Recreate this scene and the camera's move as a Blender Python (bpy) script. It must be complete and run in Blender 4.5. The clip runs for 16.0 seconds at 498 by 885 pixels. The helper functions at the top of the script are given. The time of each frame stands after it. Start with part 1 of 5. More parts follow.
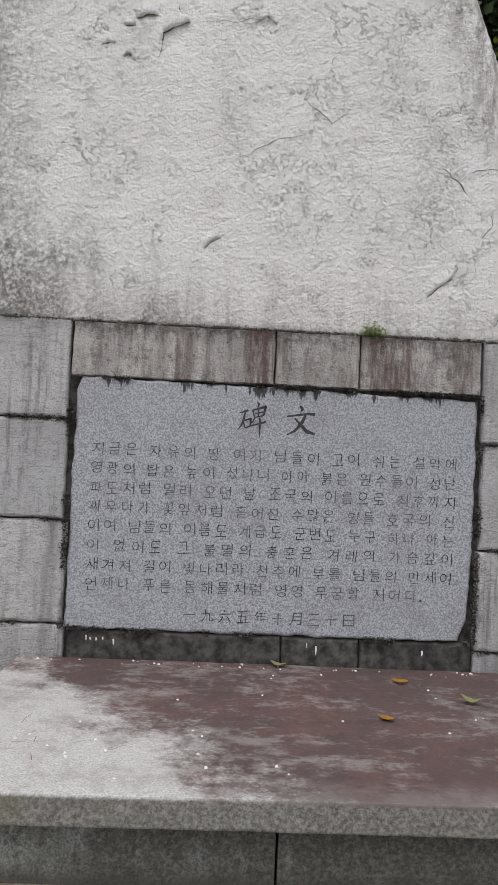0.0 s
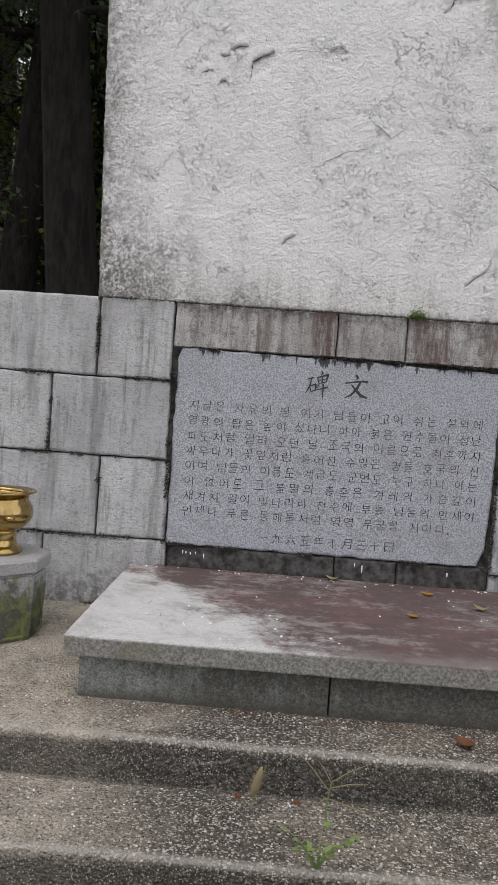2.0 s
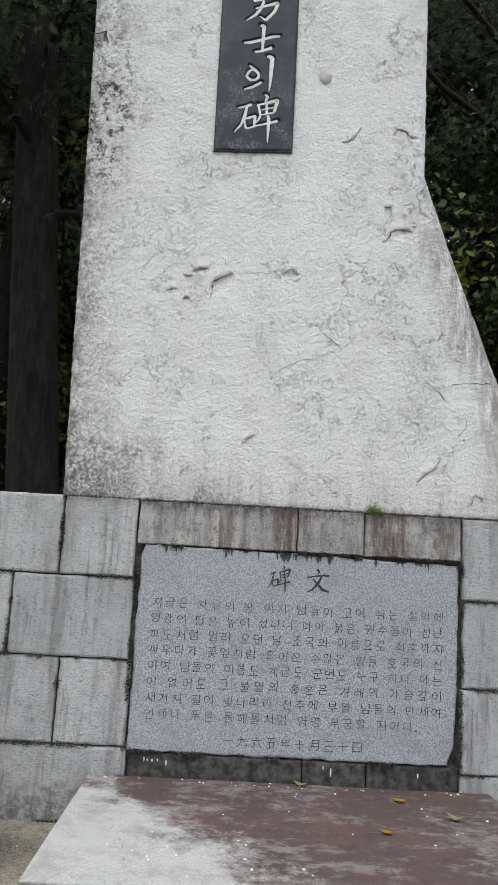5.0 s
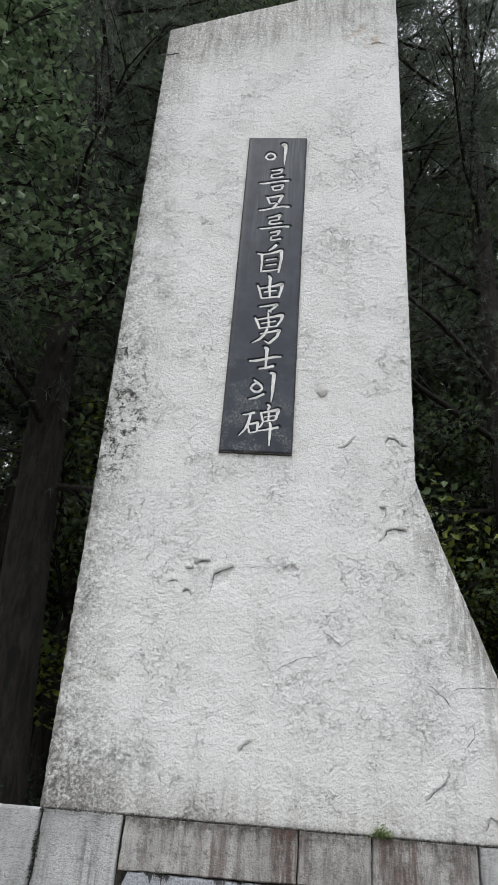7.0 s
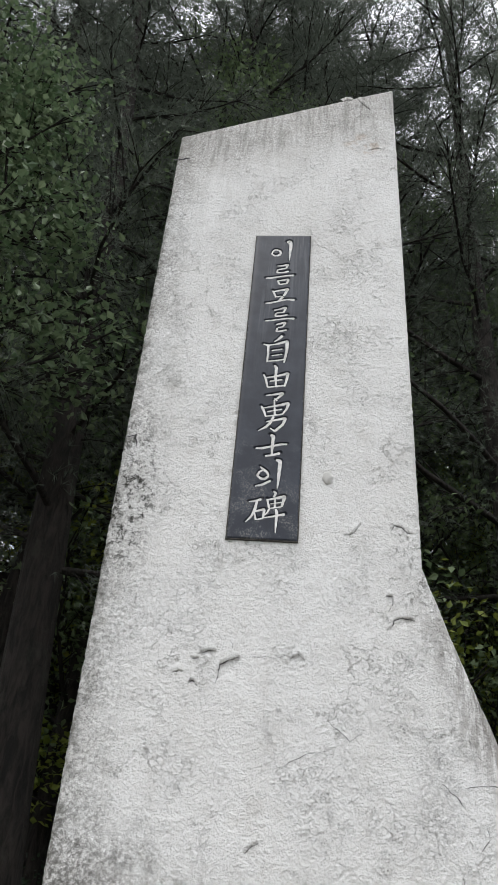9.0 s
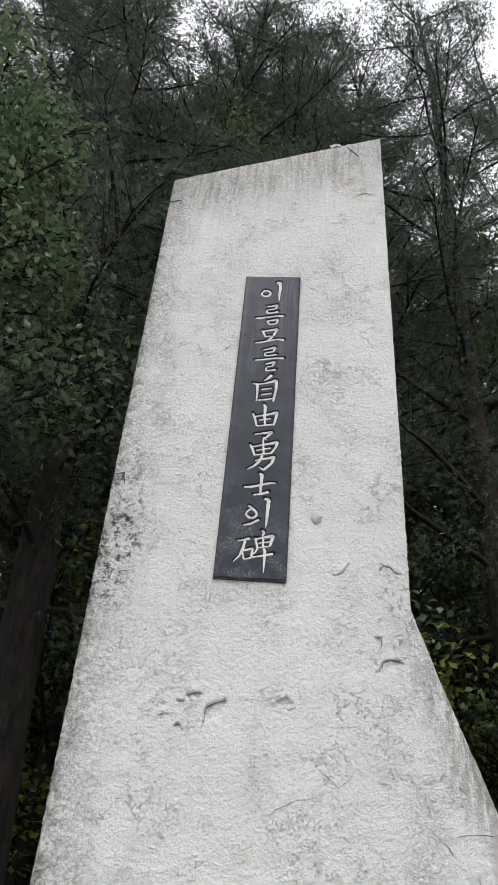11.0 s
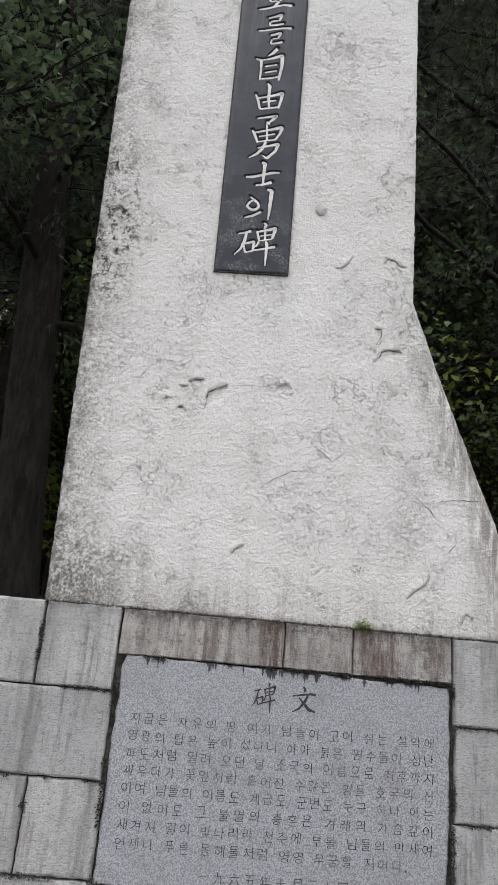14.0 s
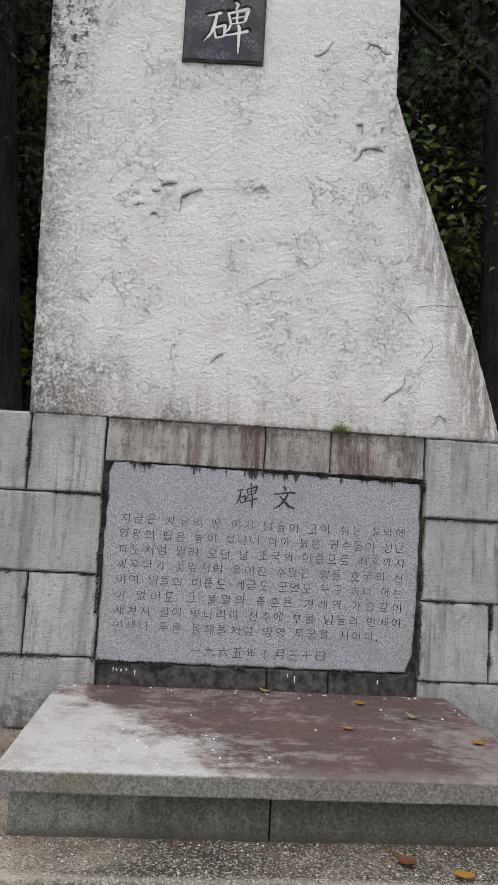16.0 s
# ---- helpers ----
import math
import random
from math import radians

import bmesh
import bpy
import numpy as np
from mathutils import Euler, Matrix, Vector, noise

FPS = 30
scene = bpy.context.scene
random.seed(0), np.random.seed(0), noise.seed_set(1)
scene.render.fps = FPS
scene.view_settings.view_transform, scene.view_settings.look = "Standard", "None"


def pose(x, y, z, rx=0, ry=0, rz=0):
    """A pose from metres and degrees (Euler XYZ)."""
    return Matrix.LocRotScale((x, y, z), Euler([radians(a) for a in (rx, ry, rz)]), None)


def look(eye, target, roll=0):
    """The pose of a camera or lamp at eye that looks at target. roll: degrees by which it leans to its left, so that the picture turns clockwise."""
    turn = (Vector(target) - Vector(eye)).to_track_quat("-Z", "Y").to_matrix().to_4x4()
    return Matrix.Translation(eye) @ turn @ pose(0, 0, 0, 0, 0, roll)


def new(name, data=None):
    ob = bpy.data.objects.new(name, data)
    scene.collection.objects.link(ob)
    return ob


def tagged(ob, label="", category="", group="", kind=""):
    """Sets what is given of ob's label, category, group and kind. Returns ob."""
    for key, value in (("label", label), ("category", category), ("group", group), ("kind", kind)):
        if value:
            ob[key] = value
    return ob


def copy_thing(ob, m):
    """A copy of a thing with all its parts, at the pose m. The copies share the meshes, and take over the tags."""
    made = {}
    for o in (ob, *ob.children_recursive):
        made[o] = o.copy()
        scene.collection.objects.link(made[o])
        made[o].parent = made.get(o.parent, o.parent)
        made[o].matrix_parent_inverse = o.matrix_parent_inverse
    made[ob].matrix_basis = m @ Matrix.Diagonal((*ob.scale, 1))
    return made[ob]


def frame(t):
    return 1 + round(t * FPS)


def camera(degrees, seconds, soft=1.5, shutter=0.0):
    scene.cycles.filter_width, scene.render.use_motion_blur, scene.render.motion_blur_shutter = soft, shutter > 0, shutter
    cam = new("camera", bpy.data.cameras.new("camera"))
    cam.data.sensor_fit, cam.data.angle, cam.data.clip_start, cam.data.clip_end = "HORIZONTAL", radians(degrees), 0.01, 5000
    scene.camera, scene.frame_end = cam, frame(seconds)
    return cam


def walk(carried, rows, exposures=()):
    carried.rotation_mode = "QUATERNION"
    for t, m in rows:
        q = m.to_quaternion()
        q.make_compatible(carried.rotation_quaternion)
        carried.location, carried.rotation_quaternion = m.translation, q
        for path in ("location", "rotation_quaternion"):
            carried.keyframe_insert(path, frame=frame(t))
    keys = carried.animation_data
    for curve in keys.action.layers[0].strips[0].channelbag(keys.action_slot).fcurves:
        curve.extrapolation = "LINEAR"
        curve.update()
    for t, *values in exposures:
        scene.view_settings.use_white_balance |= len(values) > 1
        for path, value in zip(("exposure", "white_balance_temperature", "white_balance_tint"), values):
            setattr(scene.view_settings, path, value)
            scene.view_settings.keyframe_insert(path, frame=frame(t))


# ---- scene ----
cam = camera(37.7, 16.0)
PATH = [
    (0, (0.349, -2.88, 1.233), (0.426, -0.883, 1.314), 2.7),
    (0.5, (0.215, -3.098, 1.215), (0.27, -1.099, 1.24), 2.9),
    (1, (0.14, -3.315, 1.263), (0.118, -1.316, 1.22), 3.4),
    (1.5, (0.215, -3.485, 1.298), (0.158, -1.487, 1.219), 4.1),
    (2, (0.258, -3.616, 1.289), (0.201, -1.618, 1.203), 4.2),
    (2.5, (0.246, -3.658, 1.307), (0.179, -1.66, 1.25), 4.1),
    (3, (0.253, -3.669, 1.301), (0.187, -1.671, 1.29), 3.9),
    (3.2, (0.256, -3.673, 1.302), (0.196, -1.674, 1.304), 3.7),
    (5.3, (0.178, -3.707, 1.568), (0.237, -1.76, 2.018), 3.5),
    (5.5, (0.155, -3.712, 1.602), (0.225, -1.789, 2.146), 3.7),
    (6, (0.133, -3.727, 1.647), (0.196, -1.872, 2.391), 4.3),
    (6.5, (0.093, -3.745, 1.672), (0.148, -1.956, 2.564), 4.8),
    (7, (0.096, -3.781, 1.679), (0.128, -2.04, 2.663), 5.0),
    (7.5, (0.092, -3.805, 1.672), (0.125, -2.097, 2.712), 4.9),
    (8, (0.109, -3.821, 1.668), (0.13, -2.142, 2.755), 5.1),
    (8.5, (0.099, -3.847, 1.678), (0.108, -2.197, 2.809), 5.5),
    (9, (0.082, -3.846, 1.683), (0.079, -2.222, 2.851), 5.8),
    (11.5, (0.077, -3.848, 1.689), (0.102, -2.292, 2.945), 5.9),
    (12, (0.087, -3.831, 1.673), (0.116, -2.266, 2.918), 6.0),
    (12.5, (0.106, -3.826, 1.669), (0.134, -2.2, 2.834), 6.1),
    (13, (0.124, -3.751, 1.608), (0.163, -2.037, 2.636), 5.8),
    (13.5, (0.148, -3.721, 1.532), (0.202, -1.898, 2.352), 5.5),
    (14, (0.187, -3.696, 1.479), (0.238, -1.801, 2.114), 5.2),
    (14.5, (0.186, -3.676, 1.432), (0.26, -1.737, 1.916), 4.8),
    (15, (0.188, -3.678, 1.404), (0.291, -1.712, 1.76), 4.3),
    (15.5, (0.182, -3.695, 1.384), (0.316, -1.715, 1.633), 3.8),
    (16, (0.192, -3.7, 1.358), (0.339, -1.714, 1.551), 3.3),
]
walk(cam, [(t, look(eye, target, roll)) for t, eye, target, roll in PATH], [
    (0.0, 0.66, 6640, 14), (2.0, 0.64, 6550, 14), (3.0, 0.76, 6500, 12), (5.5, 0.82, 6400, 9), (9.0, 0.88, 6500, 10),
    (12.0, 0.88, 6550, 11), (14.5, 0.78, 6600, 13), (16.0, 0.69, 6640, 13)])


# ---------------------------------------------------------------- world and light
world = bpy.data.worlds.new("sky")
scene.world = world
world.use_nodes = True
wn, wl = world.node_tree.nodes, world.node_tree.links
sky = wn.new("ShaderNodeTexSky")
sky.sky_type, sky.sun_disc = "NISHITA", False
SUN_EL, SUN_AZ = radians(70), radians(200)
sky.sun_elevation, sky.sun_rotation = SUN_EL, SUN_AZ
pale = wn.new("ShaderNodeHueSaturation")          # overcast: the sky has little colour
pale.inputs["Saturation"].default_value = 0.18
wl.new(sky.outputs[0], pale.inputs["Color"])
cloud = wn.new("ShaderNodeMix")                   # an even layer of bright cloud over it
cloud.data_type = "RGBA"
cloud.inputs[0].default_value = 0.7
cloud.inputs[7].default_value = (6.3, 6.55, 6.9, 1)
wl.new(pale.outputs[0], cloud.inputs[6])
wl.new(cloud.outputs[2], wn["Background"].inputs["Color"])
wn["Background"].inputs["Strength"].default_value = 0.13
sun = new("sun", bpy.data.lights.new("sun", "SUN"))
sun.data.energy, sun.data.angle, sun.data.color = 0.7, radians(30), (1.0, 0.97, 0.92)
sun.matrix_world = look((-2.0, -5.0, 14.0), (0.3, 0.0, 2.0))


# ---------------------------------------------------------------- materials
class Nodes:
    """A small builder for node materials, in world metres."""

    def __init__(self, name, rough=0.85, metal=0.0):
        self.m = bpy.data.materials.new(name)
        self.m.use_nodes = True
        self.n, self.l = self.m.node_tree.nodes, self.m.node_tree.links
        self.bsdf = self.n["Principled BSDF"]
        self.bsdf.inputs["Roughness"].default_value = rough
        self.bsdf.inputs["Metallic"].default_value = metal
        self.bsdf.inputs["Specular IOR Level"].default_value = 0.3
        self.pos = self.n.new("ShaderNodeNewGeometry").outputs["Position"]

    def put(self, socket, value):
        if isinstance(value, bpy.types.NodeSocket):
            self.l.new(value, socket)
        elif isinstance(value, (tuple, list)) and len(value) == 3 and socket.type == "RGBA":
            socket.default_value = (*value, 1)
        else:
            socket.default_value = value

    def scaled(self, sx, sy, sz):
        v = self.n.new("ShaderNodeVectorMath")
        v.operation = "MULTIPLY"
        self.l.new(self.pos, v.inputs[0])
        v.inputs[1].default_value = (sx, sy, sz)
        return v.outputs[0]

    def noise(self, scale, detail=4, rough=0.55, vec=None, distortion=0.0):
        t = self.n.new("ShaderNodeTexNoise")
        t.inputs["Scale"].default_value, t.inputs["Detail"].default_value = scale, detail
        t.inputs["Roughness"].default_value, t.inputs["Distortion"].default_value = rough, distortion
        self.l.new(vec or self.pos, t.inputs["Vector"])
        return t.outputs["Fac"]

    def cells(self, scale, feature="F1", vec=None):
        t = self.n.new("ShaderNodeTexVoronoi")
        t.feature = feature
        t.inputs["Scale"].default_value = scale
        self.l.new(vec or self.pos, t.inputs["Vector"])
        return t.outputs["Distance"]

    def math(self, op, a, b=0.0):
        t = self.n.new("ShaderNodeMath")
        t.operation = op
        self.put(t.inputs[0], a)
        self.put(t.inputs[1], b)
        return t.outputs[0]

    def step(self, value, lo, hi):
        """0 below lo, 1 above hi, smooth between; lo may be above hi."""
        t = self.n.new("ShaderNodeMapRange")
        t.interpolation_type = "SMOOTHSTEP"
        flip = lo > hi
        self.put(t.inputs["Value"], value)
        t.inputs["From Min"].default_value, t.inputs["From Max"].default_value = min(lo, hi), max(lo, hi)
        t.inputs["To Min"].default_value, t.inputs["To Max"].default_value = (1, 0) if flip else (0, 1)
        return t.outputs[0]

    def mix(self, fac, a, b):
        t = self.n.new("ShaderNodeMix")
        t.data_type = "RGBA"
        self.put(t.inputs[0], fac)
        self.put(t.inputs[6], a)
        self.put(t.inputs[7], b)
        return t.outputs[2]

    def axis(self, which):
        t = self.n.new("ShaderNodeSeparateXYZ")
        self.l.new(self.pos, t.inputs[0])
        return t.outputs[which]

    def pick(self):
        return self.n.new("ShaderNodeObjectInfo").outputs["Random"]

    def island(self):
        return self.n.new("ShaderNodeNewGeometry").outputs["Random Per Island"]

    def bump(self, height, strength, distance, before=None):
        t = self.n.new("ShaderNodeBump")
        t.inputs["Strength"].default_value, t.inputs["Distance"].default_value = strength, distance
        self.put(t.inputs["Height"], height)
        if before:
            self.l.new(before, t.inputs["Normal"])
        return t.outputs[0]

    def done(self, colour, normal=None, rough=None):
        self.put(self.bsdf.inputs["Base Color"], colour)
        if normal:
            self.l.new(normal, self.bsdf.inputs["Normal"])
        if rough is not None:
            self.put(self.bsdf.inputs["Roughness"], rough)
        return self.m


def make_plaster():
    """Rough white stucco: small raised scales with fine cracks between them, stains in runs, black lichen on the left arris."""
    k = Nodes("white_plaster", 0.9)
    x, z = k.axis(0), k.axis(2)
    streak = k.noise(1.0, 6, 0.7, k.scaled(7, 7, 0.9))
    fine_run = k.noise(1.0, 6, 0.7, k.scaled(19, 19, 1.6))
    broad = k.noise(1.3, 5, 0.6)
    grit = k.noise(75, 5, 0.72)
    speck = k.noise(52, 9, 0.84)
    edge = k.math("ADD", k.math("ADD", x, k.math("MULTIPLY", z, 0.029)), 0.595)      # 0 on the left arris

    # places bent by noise, so that scales and cracks have ragged outlines
    nz = k.n.new("ShaderNodeTexNoise")
    nz.inputs["Scale"].default_value, nz.inputs["Detail"].default_value, nz.inputs["Roughness"].default_value = 9.0, 7.0, 0.7
    k.l.new(k.pos, nz.inputs["Vector"])

    def bent(amount):
        sc = k.n.new("ShaderNodeVectorMath")
        sc.operation = "SCALE"
        sc.inputs["Scale"].default_value = amount
        k.l.new(nz.outputs["Color"], sc.inputs[0])
        add = k.n.new("ShaderNodeVectorMath")
        add.operation = "ADD"
        k.l.new(k.pos, add.inputs[0])
        k.l.new(sc.outputs[0], add.inputs[1])
        return add.outputs[0]

    col = k.mix(k.step(broad, 0.35, 0.7), (0.775, 0.772, 0.76), (0.73, 0.723, 0.705))
    col = k.mix(k.math("MULTIPLY", k.step(k.noise(5.5, 8, 0.75), 0.50, 0.68), 0.42), col, (0.55, 0.53, 0.50))
    col = k.mix(k.math("MULTIPLY", k.step(grit, 0.53, 0.66), 0.42), col, (0.47, 0.455, 0.43))
    # grey wash that has run down above the ledge
    low = k.step(k.math("ADD", z, k.math("MULTIPLY", streak, 0.9)), 2.58, 2.12)
    low = k.math("MULTIPLY", low, k.math("ADD", 0.35, k.math("MULTIPLY", k.step(fine_run, 0.40, 0.62), 0.6)))
    col = k.mix(k.math("MULTIPLY", low, k.math("ADD", 0.45, k.math("MULTIPLY", k.step(grit, 0.38, 0.6), 0.45))), col, (0.33, 0.305, 0.285))
    lip = k.step(k.math("ADD", z, k.math("MULTIPLY", k.noise(17, 7, 0.75), 0.10)), 1.885, 1.845)
    col = k.mix(k.math("MULTIPLY", k.math("MULTIPLY", lip, k.step(speck, 0.36, 0.56)), 0.75), col, (0.15, 0.135, 0.12))
    corner = k.step(k.math("ADD", k.math("ADD", k.math("MULTIPLY", x, 0.8), z), k.math("MULTIPLY", k.noise(4, 6, 0.7), 1.1)), 2.60, 2.05)
    col = k.mix(k.math("MULTIPLY", k.math("MULTIPLY", corner, k.step(speck, 0.42, 0.56)), 0.8), col, (0.14, 0.132, 0.122))
    # small crumbled spots where the paint has come away
    for cx, cz, cr in ((0.90, 2.125, 0.085), (1.262, 2.10, 0.055), (0.64, 2.19, 0.06), (-0.24, 2.085, 0.035), (0.015, 2.215, 0.04), (1.01, 2.745, 0.06), (1.46, 1.90, 0.05),
                       (0.30, 2.36, 0.05), (-0.42, 4.02, 0.10), (-0.50, 3.72, 0.07)):
        dx, dz = k.math("SUBTRACT", x, cx), k.math("SUBTRACT", z, cz)
        far = k.math("POWER", k.math("ADD", k.math("MULTIPLY", dx, dx), k.math("MULTIPLY", dz, dz)), 0.5)
        spot = k.math("MULTIPLY", k.step(k.math("ADD", far, k.math("MULTIPLY", k.noise(13, 8, 0.8), cr * 3.2)), cr * 2.6, cr * 1.5), k.step(k.noise(48, 9, 0.85), 0.52, 0.58))
        col = k.mix(k.math("MULTIPLY", spot, 0.85), col, (0.07, 0.068, 0.058))
    # grey film and black lichen that spread from the left arris
    near = k.step(k.math("ADD", edge, k.math("MULTIPLY", k.noise(2.6, 7, 0.72), -0.62)), 0.06, -0.30)
    film = k.math("MULTIPLY", near, k.math("ADD", k.math("MULTIPLY", k.step(speck, 0.44, 0.60), 0.62), k.math("MULTIPLY", k.step(k.noise(3.5, 6, 0.7), 0.4, 0.66), 0.28)))
    col = k.mix(film, col, (0.16, 0.157, 0.145))
    rim = k.math("MULTIPLY", k.step(k.math("ADD", edge, k.math("MULTIPLY", k.noise(11, 8, 0.8), -0.16)), 0.0, -0.085), k.step(k.noise(8, 8, 0.8), 0.40, 0.60))
    col = k.mix(k.math("MULTIPLY", rim, 0.8), col, (0.085, 0.083, 0.07))
    tuft = k.math("MULTIPLY", k.step(k.math("ADD", k.math("ABSOLUTE", k.math("SUBTRACT", z, 3.95)), k.math("MULTIPLY", k.noise(2.2, 3), 0.6)), 1.25, 0.40),
                  k.step(k.math("ADD", edge, k.math("MULTIPLY", k.noise(5, 5, 0.7), -0.46)), 0.10, -0.10))
    col = k.mix(k.math("MULTIPLY", tuft, k.step(k.noise(15, 11, 0.88), 0.505, 0.55)), col, (0.03, 0.03, 0.024))
    # grime on the right flare, a dark run on it, and stains under the coping
    flare = k.math("MULTIPLY", k.step(k.math("ADD", k.math("ADD", x, k.math("MULTIPLY", z, 0.36)), k.math("MULTIPLY", broad, 0.35)), 2.34, 2.66), k.step(z, 3.9, 2.9))
    col = k.mix(k.math("MULTIPLY", k.math("MULTIPLY", flare, k.step(k.noise(1.0, 7, 0.75, k.scaled(26, 26, 5)), 0.36, 0.58)), 0.85), col, (0.20, 0.18, 0.165))
    patch = k.math("MULTIPLY", k.step(k.math("ABSOLUTE", k.math("ADD", k.math("SUBTRACT", x, 1.23), k.math("MULTIPLY", k.noise(4, 3), 0.12))), 0.17, 0.02), k.math("MULTIPLY", k.step(z, 2.1, 2.35), k.step(z, 2.85, 2.55)))
    col = k.mix(k.math("MULTIPLY", k.math("MULTIPLY", patch, k.step(speck, 0.45, 0.60)), 0.5), col, (0.16, 0.155, 0.15))
    under = k.math("SUBTRACT", z, k.math("MULTIPLY", x, 0.597))
    crown = k.step(k.math("ADD", under, k.math("MULTIPLY", streak, 1.3)), 7.80, 8.70)
    col = k.mix(k.math("MULTIPLY", k.math("MULTIPLY", crown, k.step(speck, 0.40, 0.58)), 0.75), col, (0.30, 0.28, 0.255))
    col = k.mix(k.math("MULTIPLY", k.math("MULTIPLY", k.step(k.math("ADD", under, k.math("MULTIPLY", fine_run, 1.0)), 8.05, 8.6), k.step(fine_run, 0.46, 0.6)), 0.5), col, (0.24, 0.23, 0.21))
    rust = k.math("MULTIPLY", k.step(k.math("ADD", k.math("ABSOLUTE", k.math("SUBTRACT", x, 0.86)), k.math("ABSOLUTE", k.math("SUBTRACT", z, 8.0))), 0.3, 0.1), k.step(k.noise(9, 7, 0.75), 0.46, 0.6))
    col = k.mix(k.math("MULTIPLY", rust, 0.45), col, (0.42, 0.28, 0.17))
    # scales of paint, dark seams for cracks and shadow at their lifted rims, and longer hair cracks
    scale = k.cells(21, "DISTANCE_TO_EDGE", bent(0.22))
    loose = k.step(k.noise(2.3, 5, 0.65), 0.46, 0.66)
    seam = k.math("MULTIPLY", k.math("MULTIPLY", k.step(scale, 0.045, 0.008), loose), k.step(k.noise(14, 4, 0.7), 0.44, 0.56))
    long = k.math("MULTIPLY", k.step(k.cells(3.6, "DISTANCE_TO_EDGE", bent(0.30)), 0.011, 0.002), k.step(k.noise(1.9, 3), 0.50, 0.62))
    col = k.mix(k.math("MULTIPLY", seam, 0.45), col, (0.27, 0.26, 0.24))
    col = k.mix(k.math("MULTIPLY", long, 0.6), col, (0.25, 0.235, 0.215))
    # small pits without depth: their shade is painted as dark spots
    pit_shade = k.math("MULTIPLY", k.step(k.noise(58, 5, 0.7), 0.58, 0.66), k.step(k.noise(3.3, 5, 0.7), 0.36, 0.58))
    col = k.mix(k.math("MULTIPLY", pit_shade, 0.4), col, (0.33, 0.315, 0.29))
    plate = k.n.new("ShaderNodeTexVoronoi")
    plate.inputs["Scale"].default_value = 17
    k.l.new(bent(0.16), plate.inputs["Vector"])
    tone = k.n.new("ShaderNodeSeparateColor")
    k.l.new(plate.outputs["Color"], tone.inputs[0])
    h = k.math("ADD", k.math("MULTIPLY", k.noise(42, 4, 0.6), 0.95), k.math("MULTIPLY", k.noise(105, 3, 0.6), 0.6))
    h = k.math("ADD", h, k.math("MULTIPLY", k.math("MULTIPLY", tone.outputs[0], loose), 0.45))
    h = k.math("SUBTRACT", h, k.math("ADD", k.math("MULTIPLY", seam, 0.5), k.math("MULTIPLY", long, 0.5)))
    return k.done(col, k.bump(h, 0.9, 0.0125))


def make_block_stone():
    k = Nodes("hammered_granite", 0.88)
    r = k.pick()
    z = k.axis(2)
    streak = k.noise(1.0, 6, 0.68, k.scaled(9, 9, 1.3))
    thin = k.noise(1.0, 6, 0.72, k.scaled(30, 30, 2.2))
    grain = k.noise(190, 4, 0.75)
    col = k.mix(r, (0.61, 0.615, 0.62), (0.76, 0.76, 0.755))
    col = k.mix(k.math("MULTIPLY", k.step(grain, 0.44, 0.62), 0.5), col, (0.34, 0.345, 0.35))
    col = k.mix(k.math("MULTIPLY", k.step(k.noise(2.4, 6, 0.7), 0.42, 0.66), 0.45), col, (0.36, 0.36, 0.36))
    col = k.mix(k.math("MULTIPLY", k.step(streak, 0.47, 0.68), 0.56), col, (0.20, 0.195, 0.19))
    col = k.mix(k.math("MULTIPLY", k.math("MULTIPLY", k.step(thin, 0.50, 0.64), k.step(k.noise(3.1, 4, 0.6), 0.38, 0.6)), 0.55), col, (0.14, 0.135, 0.125))
    col = k.mix(k.math("MULTIPLY", k.math("MULTIPLY", k.step(thin, 0.40, 0.30), k.step(streak, 0.5, 0.38)), 0.5), col, (0.76, 0.76, 0.75))
    col = k.mix(k.math("MULTIPLY", k.step(k.noise(6, 9, 0.8), 0.55, 0.68), 0.6), col, (0.12, 0.115, 0.105))
    foot = k.math("MULTIPLY", k.step(k.math("ADD", z, k.math("MULTIPLY", k.noise(5, 5), 0.5)), 0.78, 0.5), k.step(k.noise(24, 5, 0.7), 0.36, 0.6))
    col = k.mix(k.math("MULTIPLY", foot, 0.75), col, (0.085, 0.085, 0.07))
    tool = k.noise(1.0, 4, 0.7, k.scaled(38, 38, 125), 1.4)
    col = k.mix(k.math("MULTIPLY", k.step(tool, 0.49, 0.36), 0.62), col, (0.20, 0.20, 0.195))
    n = k.bump(k.math("ADD", tool, k.math("MULTIPLY", grain, 0.4)), 1.0, 0.013)
    return k.done(col, n)


